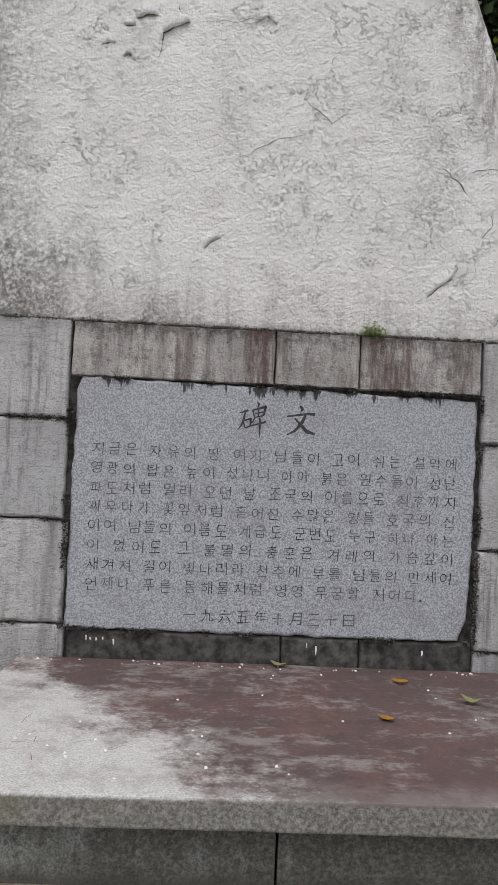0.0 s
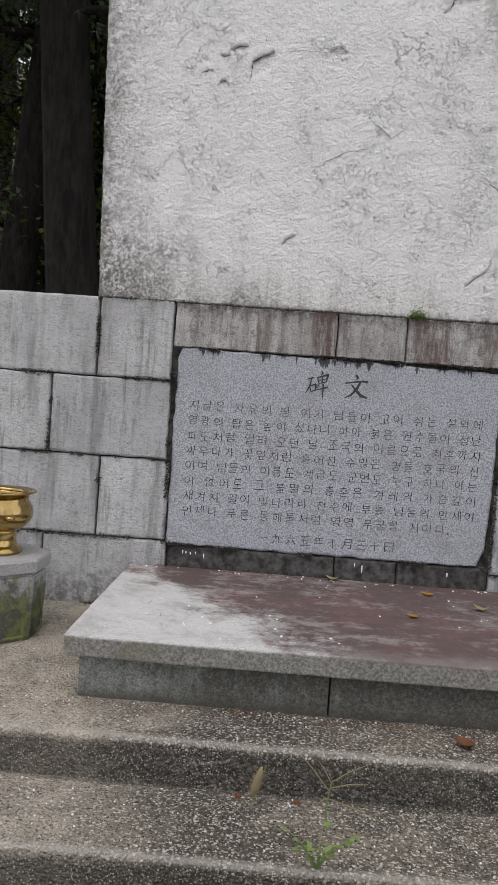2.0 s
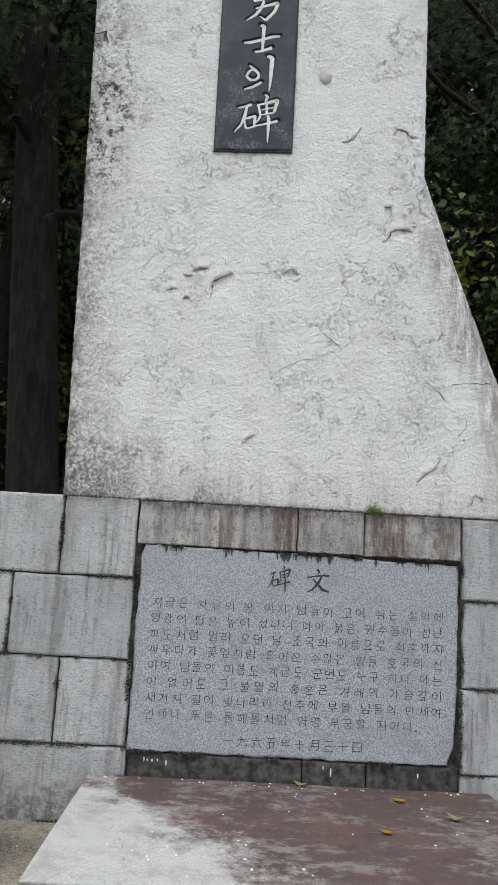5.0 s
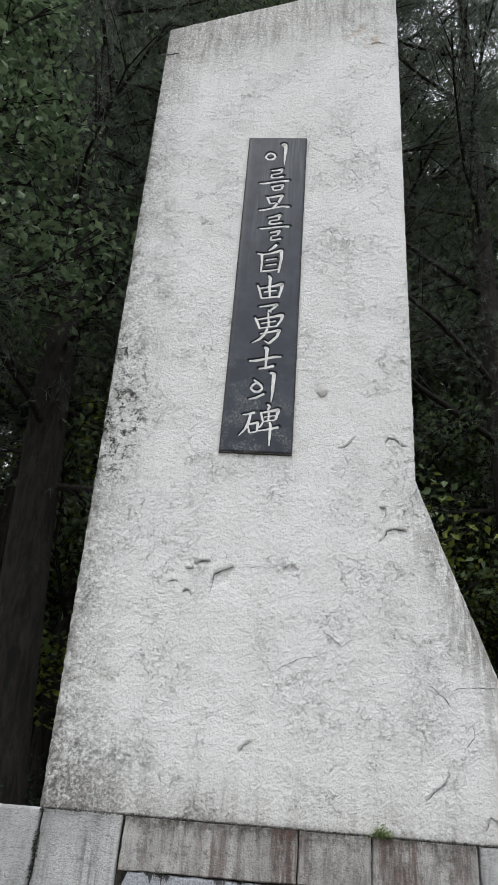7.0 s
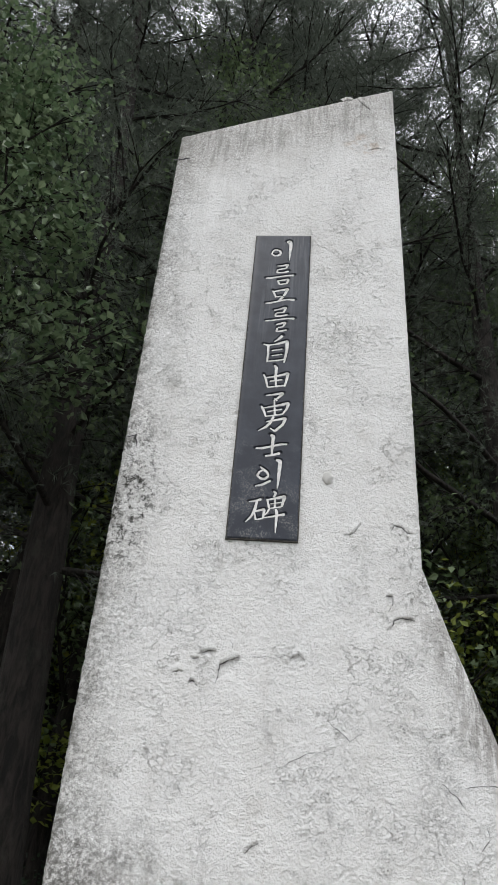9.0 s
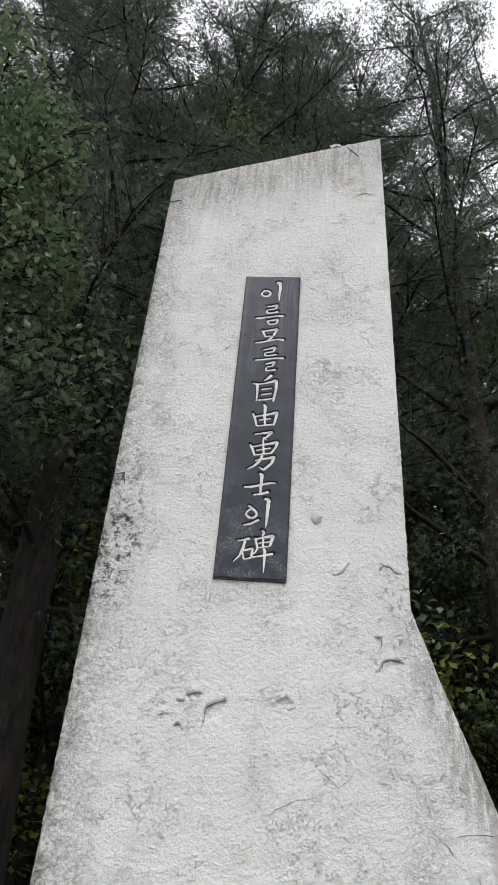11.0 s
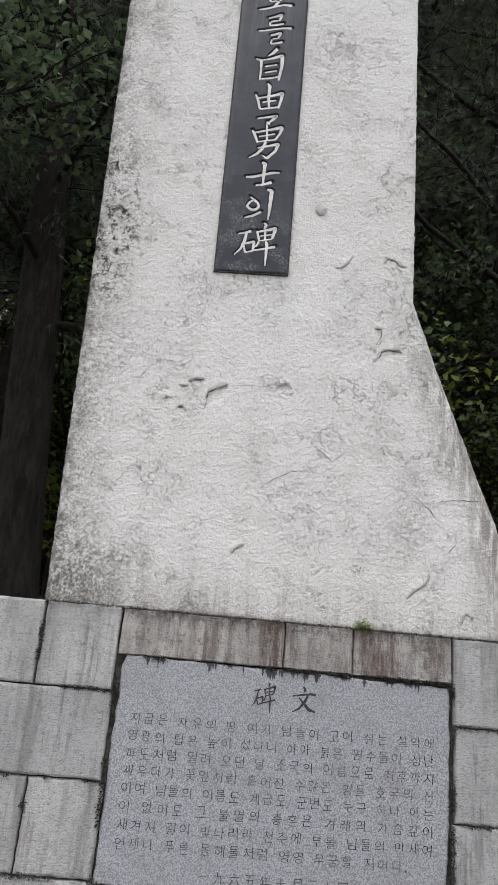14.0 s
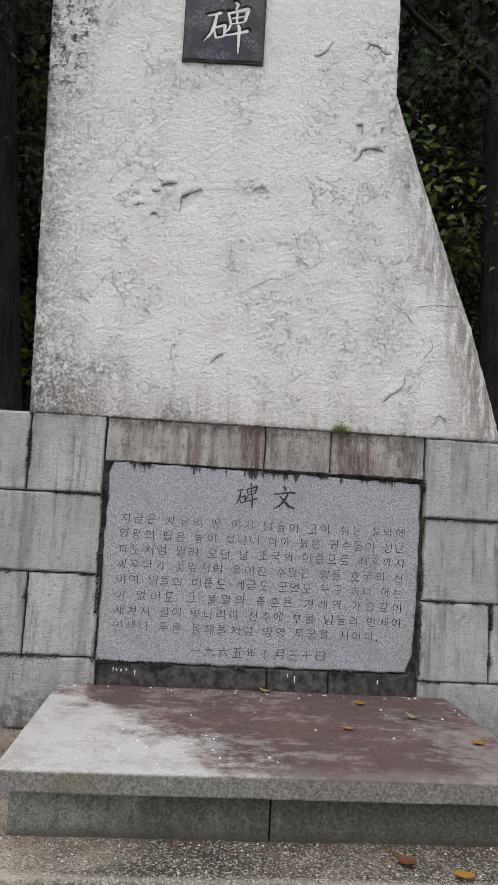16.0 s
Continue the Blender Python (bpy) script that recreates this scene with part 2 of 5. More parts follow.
def make_lintel_stone():
    k = Nodes("stained_lintel_granite", 0.9)
    x, z = k.axis(0), k.axis(2)
    streak = k.noise(1.0, 8, 0.78, k.scaled(13, 13, 1.8))
    grain = k.noise(170, 3, 0.7)
    col = k.mix(k.step(k.noise(3.2, 5, 0.65), 0.38, 0.64), (0.52, 0.505, 0.485), (0.34, 0.33, 0.315))
    col = k.mix(k.math("MULTIPLY", k.step(grain, 0.44, 0.64), 0.5), col, (0.30, 0.29, 0.28))
    col = k.mix(k.math("MULTIPLY", k.step(streak, 0.44, 0.62), 0.7), col, (0.14, 0.125, 0.115))
    top = k.step(k.math("ADD", z, k.math("MULTIPLY", streak, 0.16)), 1.80, 1.88)
    col = k.mix(k.math("MULTIPLY", k.math("MULTIPLY", top, k.step(k.noise(22, 9, 0.82), 0.40, 0.58)), 0.85), col, (0.06, 0.054, 0.048))
    for cx, wide, deep in ((0.50, 0.13, 0.85), (0.16, 0.10, 0.5), (1.02, 0.17, 0.8), (1.30, 0.06, 0.6)):
        run = k.math("ABSOLUTE", k.math("SUBTRACT", k.math("ADD", x, k.math("MULTIPLY", k.noise(8, 5), 0.16)), cx + 0.08))
        run = k.math("MULTIPLY", k.step(run, wide, wide * 0.3), k.step(streak, 0.36, 0.56))
        col = k.mix(k.math("MULTIPLY", run, deep), col, k.mix(k.step(k.noise(30, 6, 0.8), 0.4, 0.6), (0.145, 0.085, 0.07), (0.07, 0.055, 0.05)))
    col = k.mix(k.math("MULTIPLY", k.step(k.noise(16, 10, 0.84), 0.50, 0.60), 0.6), col, (0.085, 0.075, 0.066))
    n = k.bump(k.math("ADD", k.noise(38, 5, 0.7), k.noise(110, 3, 0.6)), 0.8, 0.009)
    return k.done(col, n)


def make_plaque_stone():
    k = Nodes("speckled_grey_granite", 0.7)
    z = k.axis(2)
    g1, g2 = k.noise(130, 3, 0.8), k.noise(70, 3, 0.7)
    col = k.mix(k.step(g1, 0.42, 0.58), (0.22, 0.230, 0.250), (0.43, 0.447, 0.480))
    col = k.mix(k.math("MULTIPLY", k.step(g2, 0.55, 0.68), 0.4), col, (0.52, 0.525, 0.54))
    col = k.mix(k.math("MULTIPLY", k.step(k.noise(5, 5, 0.6), 0.45, 0.75), 0.35), col, (0.20, 0.19, 0.185))
    drip = k.step(k.math("ADD", z, k.math("MULTIPLY", k.noise(1.0, 5, 0.7, k.scaled(17, 17, 1.0)), 0.42)), 1.775, 1.79)
    col = k.mix(k.math("MULTIPLY", drip, 0.9), col, (0.022, 0.021, 0.02))
    return k.done(col, k.bump(k.math("ADD", g1, g2), 0.45, 0.004))


def make_plain(name, a, b, scale, rough, bump=0.3, distance=0.004, metal=0.0):
    k = Nodes(name, rough, metal)
    f = k.noise(scale, 5, 0.65)
    col = k.mix(k.step(f, 0.32, 0.68), a, b)
    col = k.mix(k.math("MULTIPLY", k.step(k.noise(scale * 0.13, 4, 0.6), 0.4, 0.7), 0.5), col, tuple(c * 0.72 for c in b))
    return k.done(col, k.bump(k.noise(scale * 1.7, 4, 0.6), bump, distance))


def make_engraved():
    """Flat strokes for cut letters: dark fill and the cuts' shade in one colour, almost as pale as the stone where
    washed out.
    """
    k = Nodes("engraved_strokes", 0.9)
    col = k.mix(k.step(k.noise(5, 5, 0.7), 0.38, 0.62), (0.012, 0.012, 0.014), (0.11, 0.112, 0.12))
    col = k.mix(k.math("MULTIPLY", k.step(k.noise(130, 3, 0.7), 0.50, 0.62), 0.5), col, (0.24, 0.245, 0.26))
    return k.done(col, k.bump(k.noise(150, 3), 0.5, 0.003))


def make_bark():
    k = Nodes("dark_pine_bark", 0.95)
    rib = k.noise(1.0, 7, 0.7, k.scaled(16, 16, 3.2), 0.8)
    col = k.mix(k.step(rib, 0.36, 0.64), (0.008, 0.007, 0.006), (0.034, 0.028, 0.024))
    col = k.mix(k.math("MULTIPLY", k.step(k.noise(3.5, 6, 0.7), 0.52, 0.68), 0.5), col, (0.045, 0.047, 0.036))
    return k.done(col, k.bump(rib, 1.0, 0.05))


def make_concrete():
    """Weathered concrete with its pebbles showing: sandy where feet have worn it, dark crust and shade painted on the
    risers.
    """
    k = Nodes("exposed_aggregate_concrete", 0.92)
    x, y, z = k.axis(0), k.axis(1), k.axis(2)

    wob = k.n.new("ShaderNodeTexNoise")
    wob.inputs["Scale"].default_value, wob.inputs["Detail"].default_value = 130.0, 3.0
    k.l.new(k.pos, wob.inputs["Vector"])
    small = k.n.new("ShaderNodeVectorMath")
    small.operation = "SCALE"
    small.inputs["Scale"].default_value = 0.007
    k.l.new(wob.outputs["Color"], small.inputs[0])
    moved = k.n.new("ShaderNodeVectorMath")
    moved.operation = "ADD"
    k.l.new(k.pos, moved.inputs[0])
    k.l.new(small.outputs[0], moved.inputs[1])
    uneven = moved.outputs[0]

    def pebbles(scale):
        v = k.n.new("ShaderNodeTexVoronoi")
        v.inputs["Scale"].default_value = scale
        k.l.new(uneven, v.inputs["Vector"])
        t = k.n.new("ShaderNodeSeparateColor")
        k.l.new(v.outputs["Color"], t.inputs[0])
        return v.outputs["Distance"], t.outputs[0], t.outputs[1]

    base = k.mix(k.step(k.noise(2.2, 7, 0.7), 0.38, 0.62), (0.22, 0.185, 0.140), (0.085, 0.074, 0.058))
    base = k.mix(k.math("MULTIPLY", k.step(k.noise(7, 7, 0.75), 0.44, 0.62), 0.65), base, (0.045, 0.041, 0.035))
    worn = k.math("ADD", x, k.math("MULTIPLY", k.noise(1.7, 6, 0.72), 1.3))
    worn = k.math("SUBTRACT", worn, k.math("MULTIPLY", k.step(y, -1.45, -1.30), 0.12))
    worn = k.math("MULTIPLY", k.step(worn, 0.85, 0.05), k.math("ADD", 0.45, k.math("MULTIPLY", k.step(k.noise(5, 6, 0.7), 0.38, 0.6), 0.4)))
    base = k.mix(worn, base, (0.55, 0.485, 0.395))
    d1, tone1, kind1 = pebbles(92)
    d2, tone2, kind2 = pebbles(165)
    stones = k.mix(k.math("POWER", tone1, 0.9), (0.022, 0.019, 0.015), (0.68, 0.64, 0.58))
    sand = k.mix(k.math("POWER", tone2, 1.6), (0.016, 0.014, 0.011), (0.60, 0.55, 0.47))
    thin = k.math("SUBTRACT", 1.0, k.math("MULTIPLY", worn, 0.40))
    col = k.mix(k.math("MULTIPLY", k.math("MULTIPLY", k.step(d2, 0.60, 0.50), k.step(kind2, 0.25, 0.3)), k.math("MULTIPLY", thin, 0.9)), base, sand)
    col = k.mix(k.math("MULTIPLY", k.math("MULTIPLY", k.step(d1, 0.50, 0.40), k.step(kind1, 0.60, 0.64)), k.math("MULTIPLY", thin, 0.9)), col, stones)
    # risers darkened in colour: black crust together with the shade of upright faces
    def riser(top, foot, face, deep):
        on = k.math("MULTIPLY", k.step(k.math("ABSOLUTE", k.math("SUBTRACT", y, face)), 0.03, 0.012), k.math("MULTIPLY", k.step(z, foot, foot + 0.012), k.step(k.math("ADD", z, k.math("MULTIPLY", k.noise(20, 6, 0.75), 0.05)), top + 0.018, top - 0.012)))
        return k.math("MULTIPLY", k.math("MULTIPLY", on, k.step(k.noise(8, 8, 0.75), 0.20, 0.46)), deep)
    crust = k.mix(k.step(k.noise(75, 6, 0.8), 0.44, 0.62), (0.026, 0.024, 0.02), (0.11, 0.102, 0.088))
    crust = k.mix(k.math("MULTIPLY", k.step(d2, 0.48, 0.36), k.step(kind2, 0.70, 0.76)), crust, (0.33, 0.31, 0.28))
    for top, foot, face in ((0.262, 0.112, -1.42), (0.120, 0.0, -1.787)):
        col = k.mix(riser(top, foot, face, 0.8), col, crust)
    # pale band along both step edges: a highlight painted in, with some wear
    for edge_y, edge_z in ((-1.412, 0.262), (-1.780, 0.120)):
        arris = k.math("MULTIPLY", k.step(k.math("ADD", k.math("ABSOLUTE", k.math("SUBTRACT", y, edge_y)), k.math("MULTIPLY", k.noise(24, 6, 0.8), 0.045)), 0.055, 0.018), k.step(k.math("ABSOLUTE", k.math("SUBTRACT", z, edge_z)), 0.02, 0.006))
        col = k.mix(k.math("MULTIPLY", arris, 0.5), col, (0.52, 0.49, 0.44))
    # pale lime runs and cracks across the lower step
    nz = k.n.new("ShaderNodeTexNoise")
    nz.inputs["Scale"].default_value, nz.inputs["Detail"].default_value = 6.0, 6.0
    k.l.new(k.pos, nz.inputs["Vector"])
    sc = k.n.new("ShaderNodeVectorMath")
    sc.operation = "SCALE"
    sc.inputs["Scale"].default_value = 0.3
    k.l.new(nz.outputs["Color"], sc.inputs[0])
    add = k.n.new("ShaderNodeVectorMath")
    add.operation = "ADD"
    k.l.new(k.pos, add.inputs[0])
    k.l.new(sc.outputs[0], add.inputs[1])
    lime = k.math("MULTIPLY", k.step(k.cells(1.7, "DISTANCE_TO_EDGE", add.outputs[0]), 0.014, 0.003), k.step(k.noise(1.6, 3), 0.54, 0.64))
    col = k.mix(k.math("MULTIPLY", lime, 0.4), col, (0.56, 0.53, 0.50))
    h = k.math("ADD", k.math("MULTIPLY", k.math("ADD", d1, k.math("MULTIPLY", d2, 0.6)), -0.8), k.noise(42, 4, 0.7))
    return k.done(col, k.bump(h, 1.0, 0.013))


def make_table_stone():
    """Grey granite; most of the top carries a worn dark red film that breaks up towards one end and the front."""
    k = Nodes("granite_with_worn_red_film", 0.75)
    x, y, z = k.axis(0), k.axis(1), k.axis(2)
    grain = k.noise(210, 4, 0.75)
    blotch = k.noise(4.2, 9, 0.78)
    col = k.mix(k.step(grain, 0.40, 0.62), (0.60, 0.595, 0.58), (0.36, 0.355, 0.345))
    col = k.mix(k.math("MULTIPLY", k.step(k.noise(9, 9, 0.8), 0.46, 0.62), 0.5), col, (0.27, 0.255, 0.235))
    shape = k.math("ADD", k.math("ADD", x, k.math("MULTIPLY", y, 0.78)), k.math("MULTIPLY", blotch, 1.5))
    film = k.step(k.math("ADD", shape, k.math("MULTIPLY", k.noise(55, 7, 0.8), 0.50)), 0.36, 0.74)
    front = k.step(k.math("ADD", y, k.math("MULTIPLY", k.noise(5, 7, 0.75), 0.42)), -0.98, -0.84)
    patches = k.step(k.math("ADD", k.noise(1.0, 9, 0.8, k.scaled(4.5, 6.5, 1)), k.math("MULTIPLY", k.math("MULTIPLY", k.step(x, 1.0, 1.5), k.step(y, -0.3, -0.8)), 0.12)), 0.62, 0.50)
    hold = k.math("MULTIPLY", k.math("ADD", 0.68, k.math("MULTIPLY", patches, 0.32)), k.math("ADD", 0.80, k.math("MULTIPLY", front, 0.20)))
    hold = k.math("MULTIPLY", hold, k.math("SUBTRACT", 1.0, k.math("MULTIPLY", k.step(grain, 0.56, 0.68), 0.35)))
    top = k.step(z, 0.472, 0.484)
    red = k.mix(k.step(k.noise(2.6, 6, 0.7), 0.4, 0.65), (0.092, 0.062, 0.058), (0.125, 0.072, 0.067))
    red = k.mix(k.math("MULTIPLY", k.step(k.noise(9, 8, 0.78), 0.5, 0.66), 0.55), red, (0.055, 0.045, 0.042))
    col = k.mix(k.math("MULTIPLY", k.math("MULTIPLY", film, hold), top), col, red)
    side = k.step(y, -1.178, -1.186)
    moss = k.math("MULTIPLY", k.math("MULTIPLY", side, k.step(k.math("ADD", z, k.math("MULTIPLY", k.noise(40, 4), 0.012)), 0.493, 0.482)), k.step(k.noise(9, 10, 0.82), 0.16, 0.46))
    crust = k.mix(k.step(k.noise(85, 8, 0.82), 0.40, 0.62), (0.034, 0.032, 0.026), (0.26, 0.25, 0.215))
    col = k.mix(k.math("MULTIPLY", moss, 0.82), col, crust)
    green = k.math("MULTIPLY", moss, k.math("MULTIPLY", k.step(x, 0.35, -0.2), k.step(k.noise(6, 4), 0.42, 0.62)))
    col = k.mix(k.math("MULTIPLY", green, 0.45), col, (0.15, 0.15, 0.085))
    return k.done(col, k.bump(k.math("ADD", grain, k.noise(45, 4, 0.7)), 0.5, 0.005))


def make_plinth_stone():
    k = Nodes("mottled_plinth_granite", 0.85)
    x, z = k.axis(0), k.axis(2)
    col = k.mix(k.step(k.noise(190, 4, 0.78), 0.42, 0.60), (0.30, 0.315, 0.292), (0.12, 0.13, 0.118))
    run = k.noise(1.0, 8, 0.75, k.scaled(12, 12, 3))
    dirt = k.step(k.math("ADD", k.math("MULTIPLY", x, 0.17), k.math("ADD", k.math("MULTIPLY", k.noise(7, 10, 0.85), 0.6), k.math("MULTIPLY", run, 0.4))), 0.40, 0.58)
    col = k.mix(k.math("MULTIPLY", dirt, 0.86), col, k.mix(k.step(k.noise(110, 7, 0.8), 0.42, 0.62), (0.032, 0.03, 0.025), (0.13, 0.124, 0.106)))
    # darker towards the foot, with a ragged upper limit
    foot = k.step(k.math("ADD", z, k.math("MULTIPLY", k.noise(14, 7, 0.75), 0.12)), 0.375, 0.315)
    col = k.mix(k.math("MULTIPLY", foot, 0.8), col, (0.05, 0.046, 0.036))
    return k.done(col, k.bump(k.noise(70, 5, 0.7), 0.5, 0.006))


def make_pedestal_stone():
    k = Nodes("mossy_pedestal_granite", 0.88)
    z = k.axis(2)
    col = k.mix(k.step(k.noise(150, 3, 0.75), 0.36, 0.64), (0.40, 0.395, 0.38), (0.25, 0.25, 0.245))
    low = k.step(k.math("ADD", z, k.math("MULTIPLY", k.noise(9, 8, 0.8), 0.5)), 0.80, 0.70)
    col = k.mix(k.math("MULTIPLY", low, 0.85), col, (0.055, 0.053, 0.038))
    col = k.mix(k.math("MULTIPLY", k.math("MULTIPLY", low, k.step(k.noise(13, 8, 0.8), 0.46, 0.58)), 0.9), col, (0.17, 0.19, 0.06))
    return k.done(col, k.bump(k.noise(55, 5, 0.7), 0.6, 0.008))


def make_brass():
    k = Nodes("polished_brass", 0.16, 1.0)
    col = k.mix(k.step(k.noise(9, 5), 0.35, 0.7), (0.52, 0.38, 0.15), (0.34, 0.23, 0.09))
    return k.done(col, k.bump(k.noise(30, 3), 0.05, 0.002), k.math("ADD", k.math("MULTIPLY", k.noise(14, 5), 0.16), 0.08))


def make_slate():
    k = Nodes("blue_black_slate", 0.5)
    x, z = k.axis(0), k.axis(2)
    run = k.noise(1.0, 6, 0.68, k.scaled(26, 26, 1.2))
    col = k.mix(k.step(k.noise(3.0, 6, 0.65), 0.35, 0.7), (0.024, 0.028, 0.040), (0.044, 0.050, 0.067))
    # gloss put into the colour: pale streaks that grow towards the top
    col = k.mix(k.math("MULTIPLY", k.step(run, 0.48, 0.68), k.math("MULTIPLY", k.step(z, 4.6, 6.3), 0.5)), col, (0.125, 0.135, 0.155))
    edge = k.math("MULTIPLY", k.step(k.math("ADD", x, k.math("MULTIPLY", run, 0.06)), 0.05, 0.0), 0.5)
    col = k.mix(edge, col, (0.10, 0.10, 0.105))
    low = k.step(k.math("ADD", z, k.math("MULTIPLY", k.noise(4, 5, 0.7), 1.0)), 5.05, 4.45)
    dust = k.math("MULTIPLY", low, k.math("MULTIPLY", k.step(k.noise(6, 5, 0.7), 0.46, 0.62), k.step(k.noise(85, 5, 0.75), 0.46, 0.62)))
    col = k.mix(k.math("MULTIPLY", dust, 0.62), col, (0.25, 0.245, 0.225))
    return k.done(col, k.bump(k.noise(40, 4), 0.2, 0.003))


def make_leaf(name, a, b, rough=0.55):
    k = Nodes(name, rough)
    col = k.mix(k.island(), a, b)
    k.bsdf.inputs["Transmission Weight"].default_value = 0.0
    out = k.n["Material Output"]
    thin = k.n.new("ShaderNodeBsdfTranslucent")
    k.l.new(col, thin.inputs["Color"])
    add = k.n.new("ShaderNodeMixShader")
    add.inputs[0].default_value = 0.35
    m = k.done(col)
    k.l.new(k.bsdf.outputs[0], add.inputs[1])
    k.l.new(thin.outputs[0], add.inputs[2])
    k.l.new(add.outputs[0], out.inputs["Surface"])
    return m


PLASTER, BLOCK, LINTEL, PLAQUE = make_plaster(), make_block_stone(), make_lintel_stone(), make_plaque_stone()
CONCRETE, TABLE, PLINTH, PEDESTAL, BRASS, SLATE = make_concrete(), make_table_stone(), make_plinth_stone(), make_pedestal_stone(), make_brass(), make_slate()
MORTAR = make_plain("dark_mossy_mortar", (0.11, 0.105, 0.095), (0.03, 0.029, 0.025), 40, 0.95, 0.6, 0.01)
FOOTSTONE = make_plain("blackened_sill_stone", (0.10, 0.095, 0.09), (0.022, 0.021, 0.02), 22, 0.9, 0.5, 0.006)
# for title strokes, cracks, and the shadow strips under plaster lips
DARK_LINE = make_plain("dark_line_and_shade", (0.035, 0.034, 0.036), (0.075, 0.073, 0.075), 60, 0.9)
ENGRAVED = make_engraved()
CHALK = make_plain("white_engraving", (0.86, 0.855, 0.835), (0.70, 0.69, 0.67), 45, 0.85)
BARE = make_plain("bare_render", (0.62, 0.61, 0.59), (0.55, 0.54, 0.515), 25, 0.92, 0.4, 0.005)
BARK = make_bark()
EARTH = make_plain("forest_floor", (0.075, 0.06, 0.04), (0.035, 0.032, 0.02), 5, 0.95, 0.8, 0.03)
BROAD = make_leaf("broad_leaf", (0.085, 0.13, 0.06), (0.16, 0.21, 0.11))
GINKGO = make_leaf("fan_leaf", (0.075, 0.125, 0.06), (0.20, 0.26, 0.15), 0.36)
BRIGHT = make_leaf("yellow_green_leaf", (0.11, 0.15, 0.025), (0.22, 0.25, 0.05))
NEEDLE = make_leaf("pine_needle", (0.062, 0.082, 0.062), (0.13, 0.15, 0.118))
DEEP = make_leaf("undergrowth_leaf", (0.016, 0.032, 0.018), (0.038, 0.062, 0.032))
GRASS = make_leaf("grass_blade", (0.15, 0.23, 0.06), (0.26, 0.33, 0.12))
STRAW = make_leaf("dry_stalk", (0.26, 0.21, 0.11), (0.36, 0.30, 0.18))
FALLEN = make_leaf("fallen_leaf", (0.42, 0.20, 0.03), (0.48, 0.27, 0.05))
DULL = make_leaf("dull_fallen_leaf", (0.30, 0.30, 0.14), (0.36, 0.33, 0.17))
RED = make_leaf("red_brown_fallen_leaf", (0.17, 0.07, 0.035), (0.23, 0.10, 0.05))
SOOT = make_plain("ash_inside", (0.05, 0.035, 0.025), (0.02, 0.016, 0.012), 30, 0.95)


# ---------------------------------------------------------------- building helpers
def finish(bm, name, smooth=False):
    me = bpy.data.meshes.new(name)
    bmesh.ops.recalc_face_normals(bm, faces=bm.faces)
    bm.to_mesh(me)
    bm.free()
    if smooth:
        me.shade_smooth()
    return me


def part(name, bm, material, parent=None, label="", smooth=False):
    """Links a bmesh or a mesh as ONE object, under a thing or a part."""
    me = finish(bm, name, smooth) if isinstance(bm, bmesh.types.BMesh) else bm
    me.materials.clear()
    me.materials.append(material)
    ob = new(name, me)
    if parent:
        ob.parent = parent
    return tagged(ob, label)


def raw(name, verts, faces, smooth=False):
    me = bpy.data.meshes.new(name)
    me.from_pydata([tuple(v) for v in verts], [], [tuple(f) for f in faces])
    if smooth:
        me.shade_smooth()
    return me


def thing(name, label, category, group="", at=(0, 0, 0), kind=""):
    ob = new(name)
    ob.location = at
    ob.empty_display_size = 0.1
    return tagged(ob, label, category, group, kind)


def box(x0, x1, y0, y1, z0, z1, bevel=0.0, rough=0.0, seg=1, seed=0):
    bm = bmesh.new()
    bmesh.ops.create_cube(bm, size=1, matrix=Matrix.LocRotScale(((x0 + x1) / 2, (y0 + y1) / 2, (z0 + z1) / 2), None, (x1 - x0, y1 - y0, z1 - z0)))
    if bevel:
        bmesh.ops.bevel(bm, geom=list(bm.edges), offset=bevel, segments=seg, profile=0.6, affect="EDGES")
    if rough:
        rng = random.Random(seed)
        for v in bm.verts:
            v.co += Vector((rng.uniform(-1, 1), rng.uniform(-1, 1), rng.uniform(-1, 1))) * rough
    return bm


def slab_box(x0, x1, y0, y1, z0, z1, step, bevel, wear, seed):
    """A long stone with bevelled edges that are cut finely and worn unevenly."""
    bm = box(x0, x1, y0, y1, z0, z1, bevel, seg=2)
    for axis, a, b in ((0, x0, x1), (1, y0, y1)):
        n = int((b - a) / step)
        for i in range(1, n):
            co, no = [0, 0, 0], [0, 0, 0]
            co[axis], no[axis] = a + (b - a) * i / n, 1
            bmesh.ops.bisect_plane(bm, geom=bm.verts[:] + bm.edges[:] + bm.faces[:], plane_co=co, plane_no=no)
    for v in bm.verts:
        p = v.co + Vector((seed * 7.3, 0, 0))
        v.co += noise.noise_vector(p * 5) * wear + noise.noise_vector(p * 19) * wear * 0.6
    return bm


def lathe(profile, sides, close=False):
    bm = bmesh.new()
    rings = []
    for r, z in profile:
        rings.append([bm.verts.new((r * math.cos(2 * math.pi * i / sides), r * math.sin(2 * math.pi * i / sides), z)) for i in range(sides)])
    for a, b in zip(rings, rings[1:]):
        for i in range(sides):
            bm.faces.new((a[i], a[(i + 1) % sides], b[(i + 1) % sides], b[i]))
    if close:
        bm.faces.new(rings[0][::-1])
        bm.faces.new(rings[-1])
    return bm


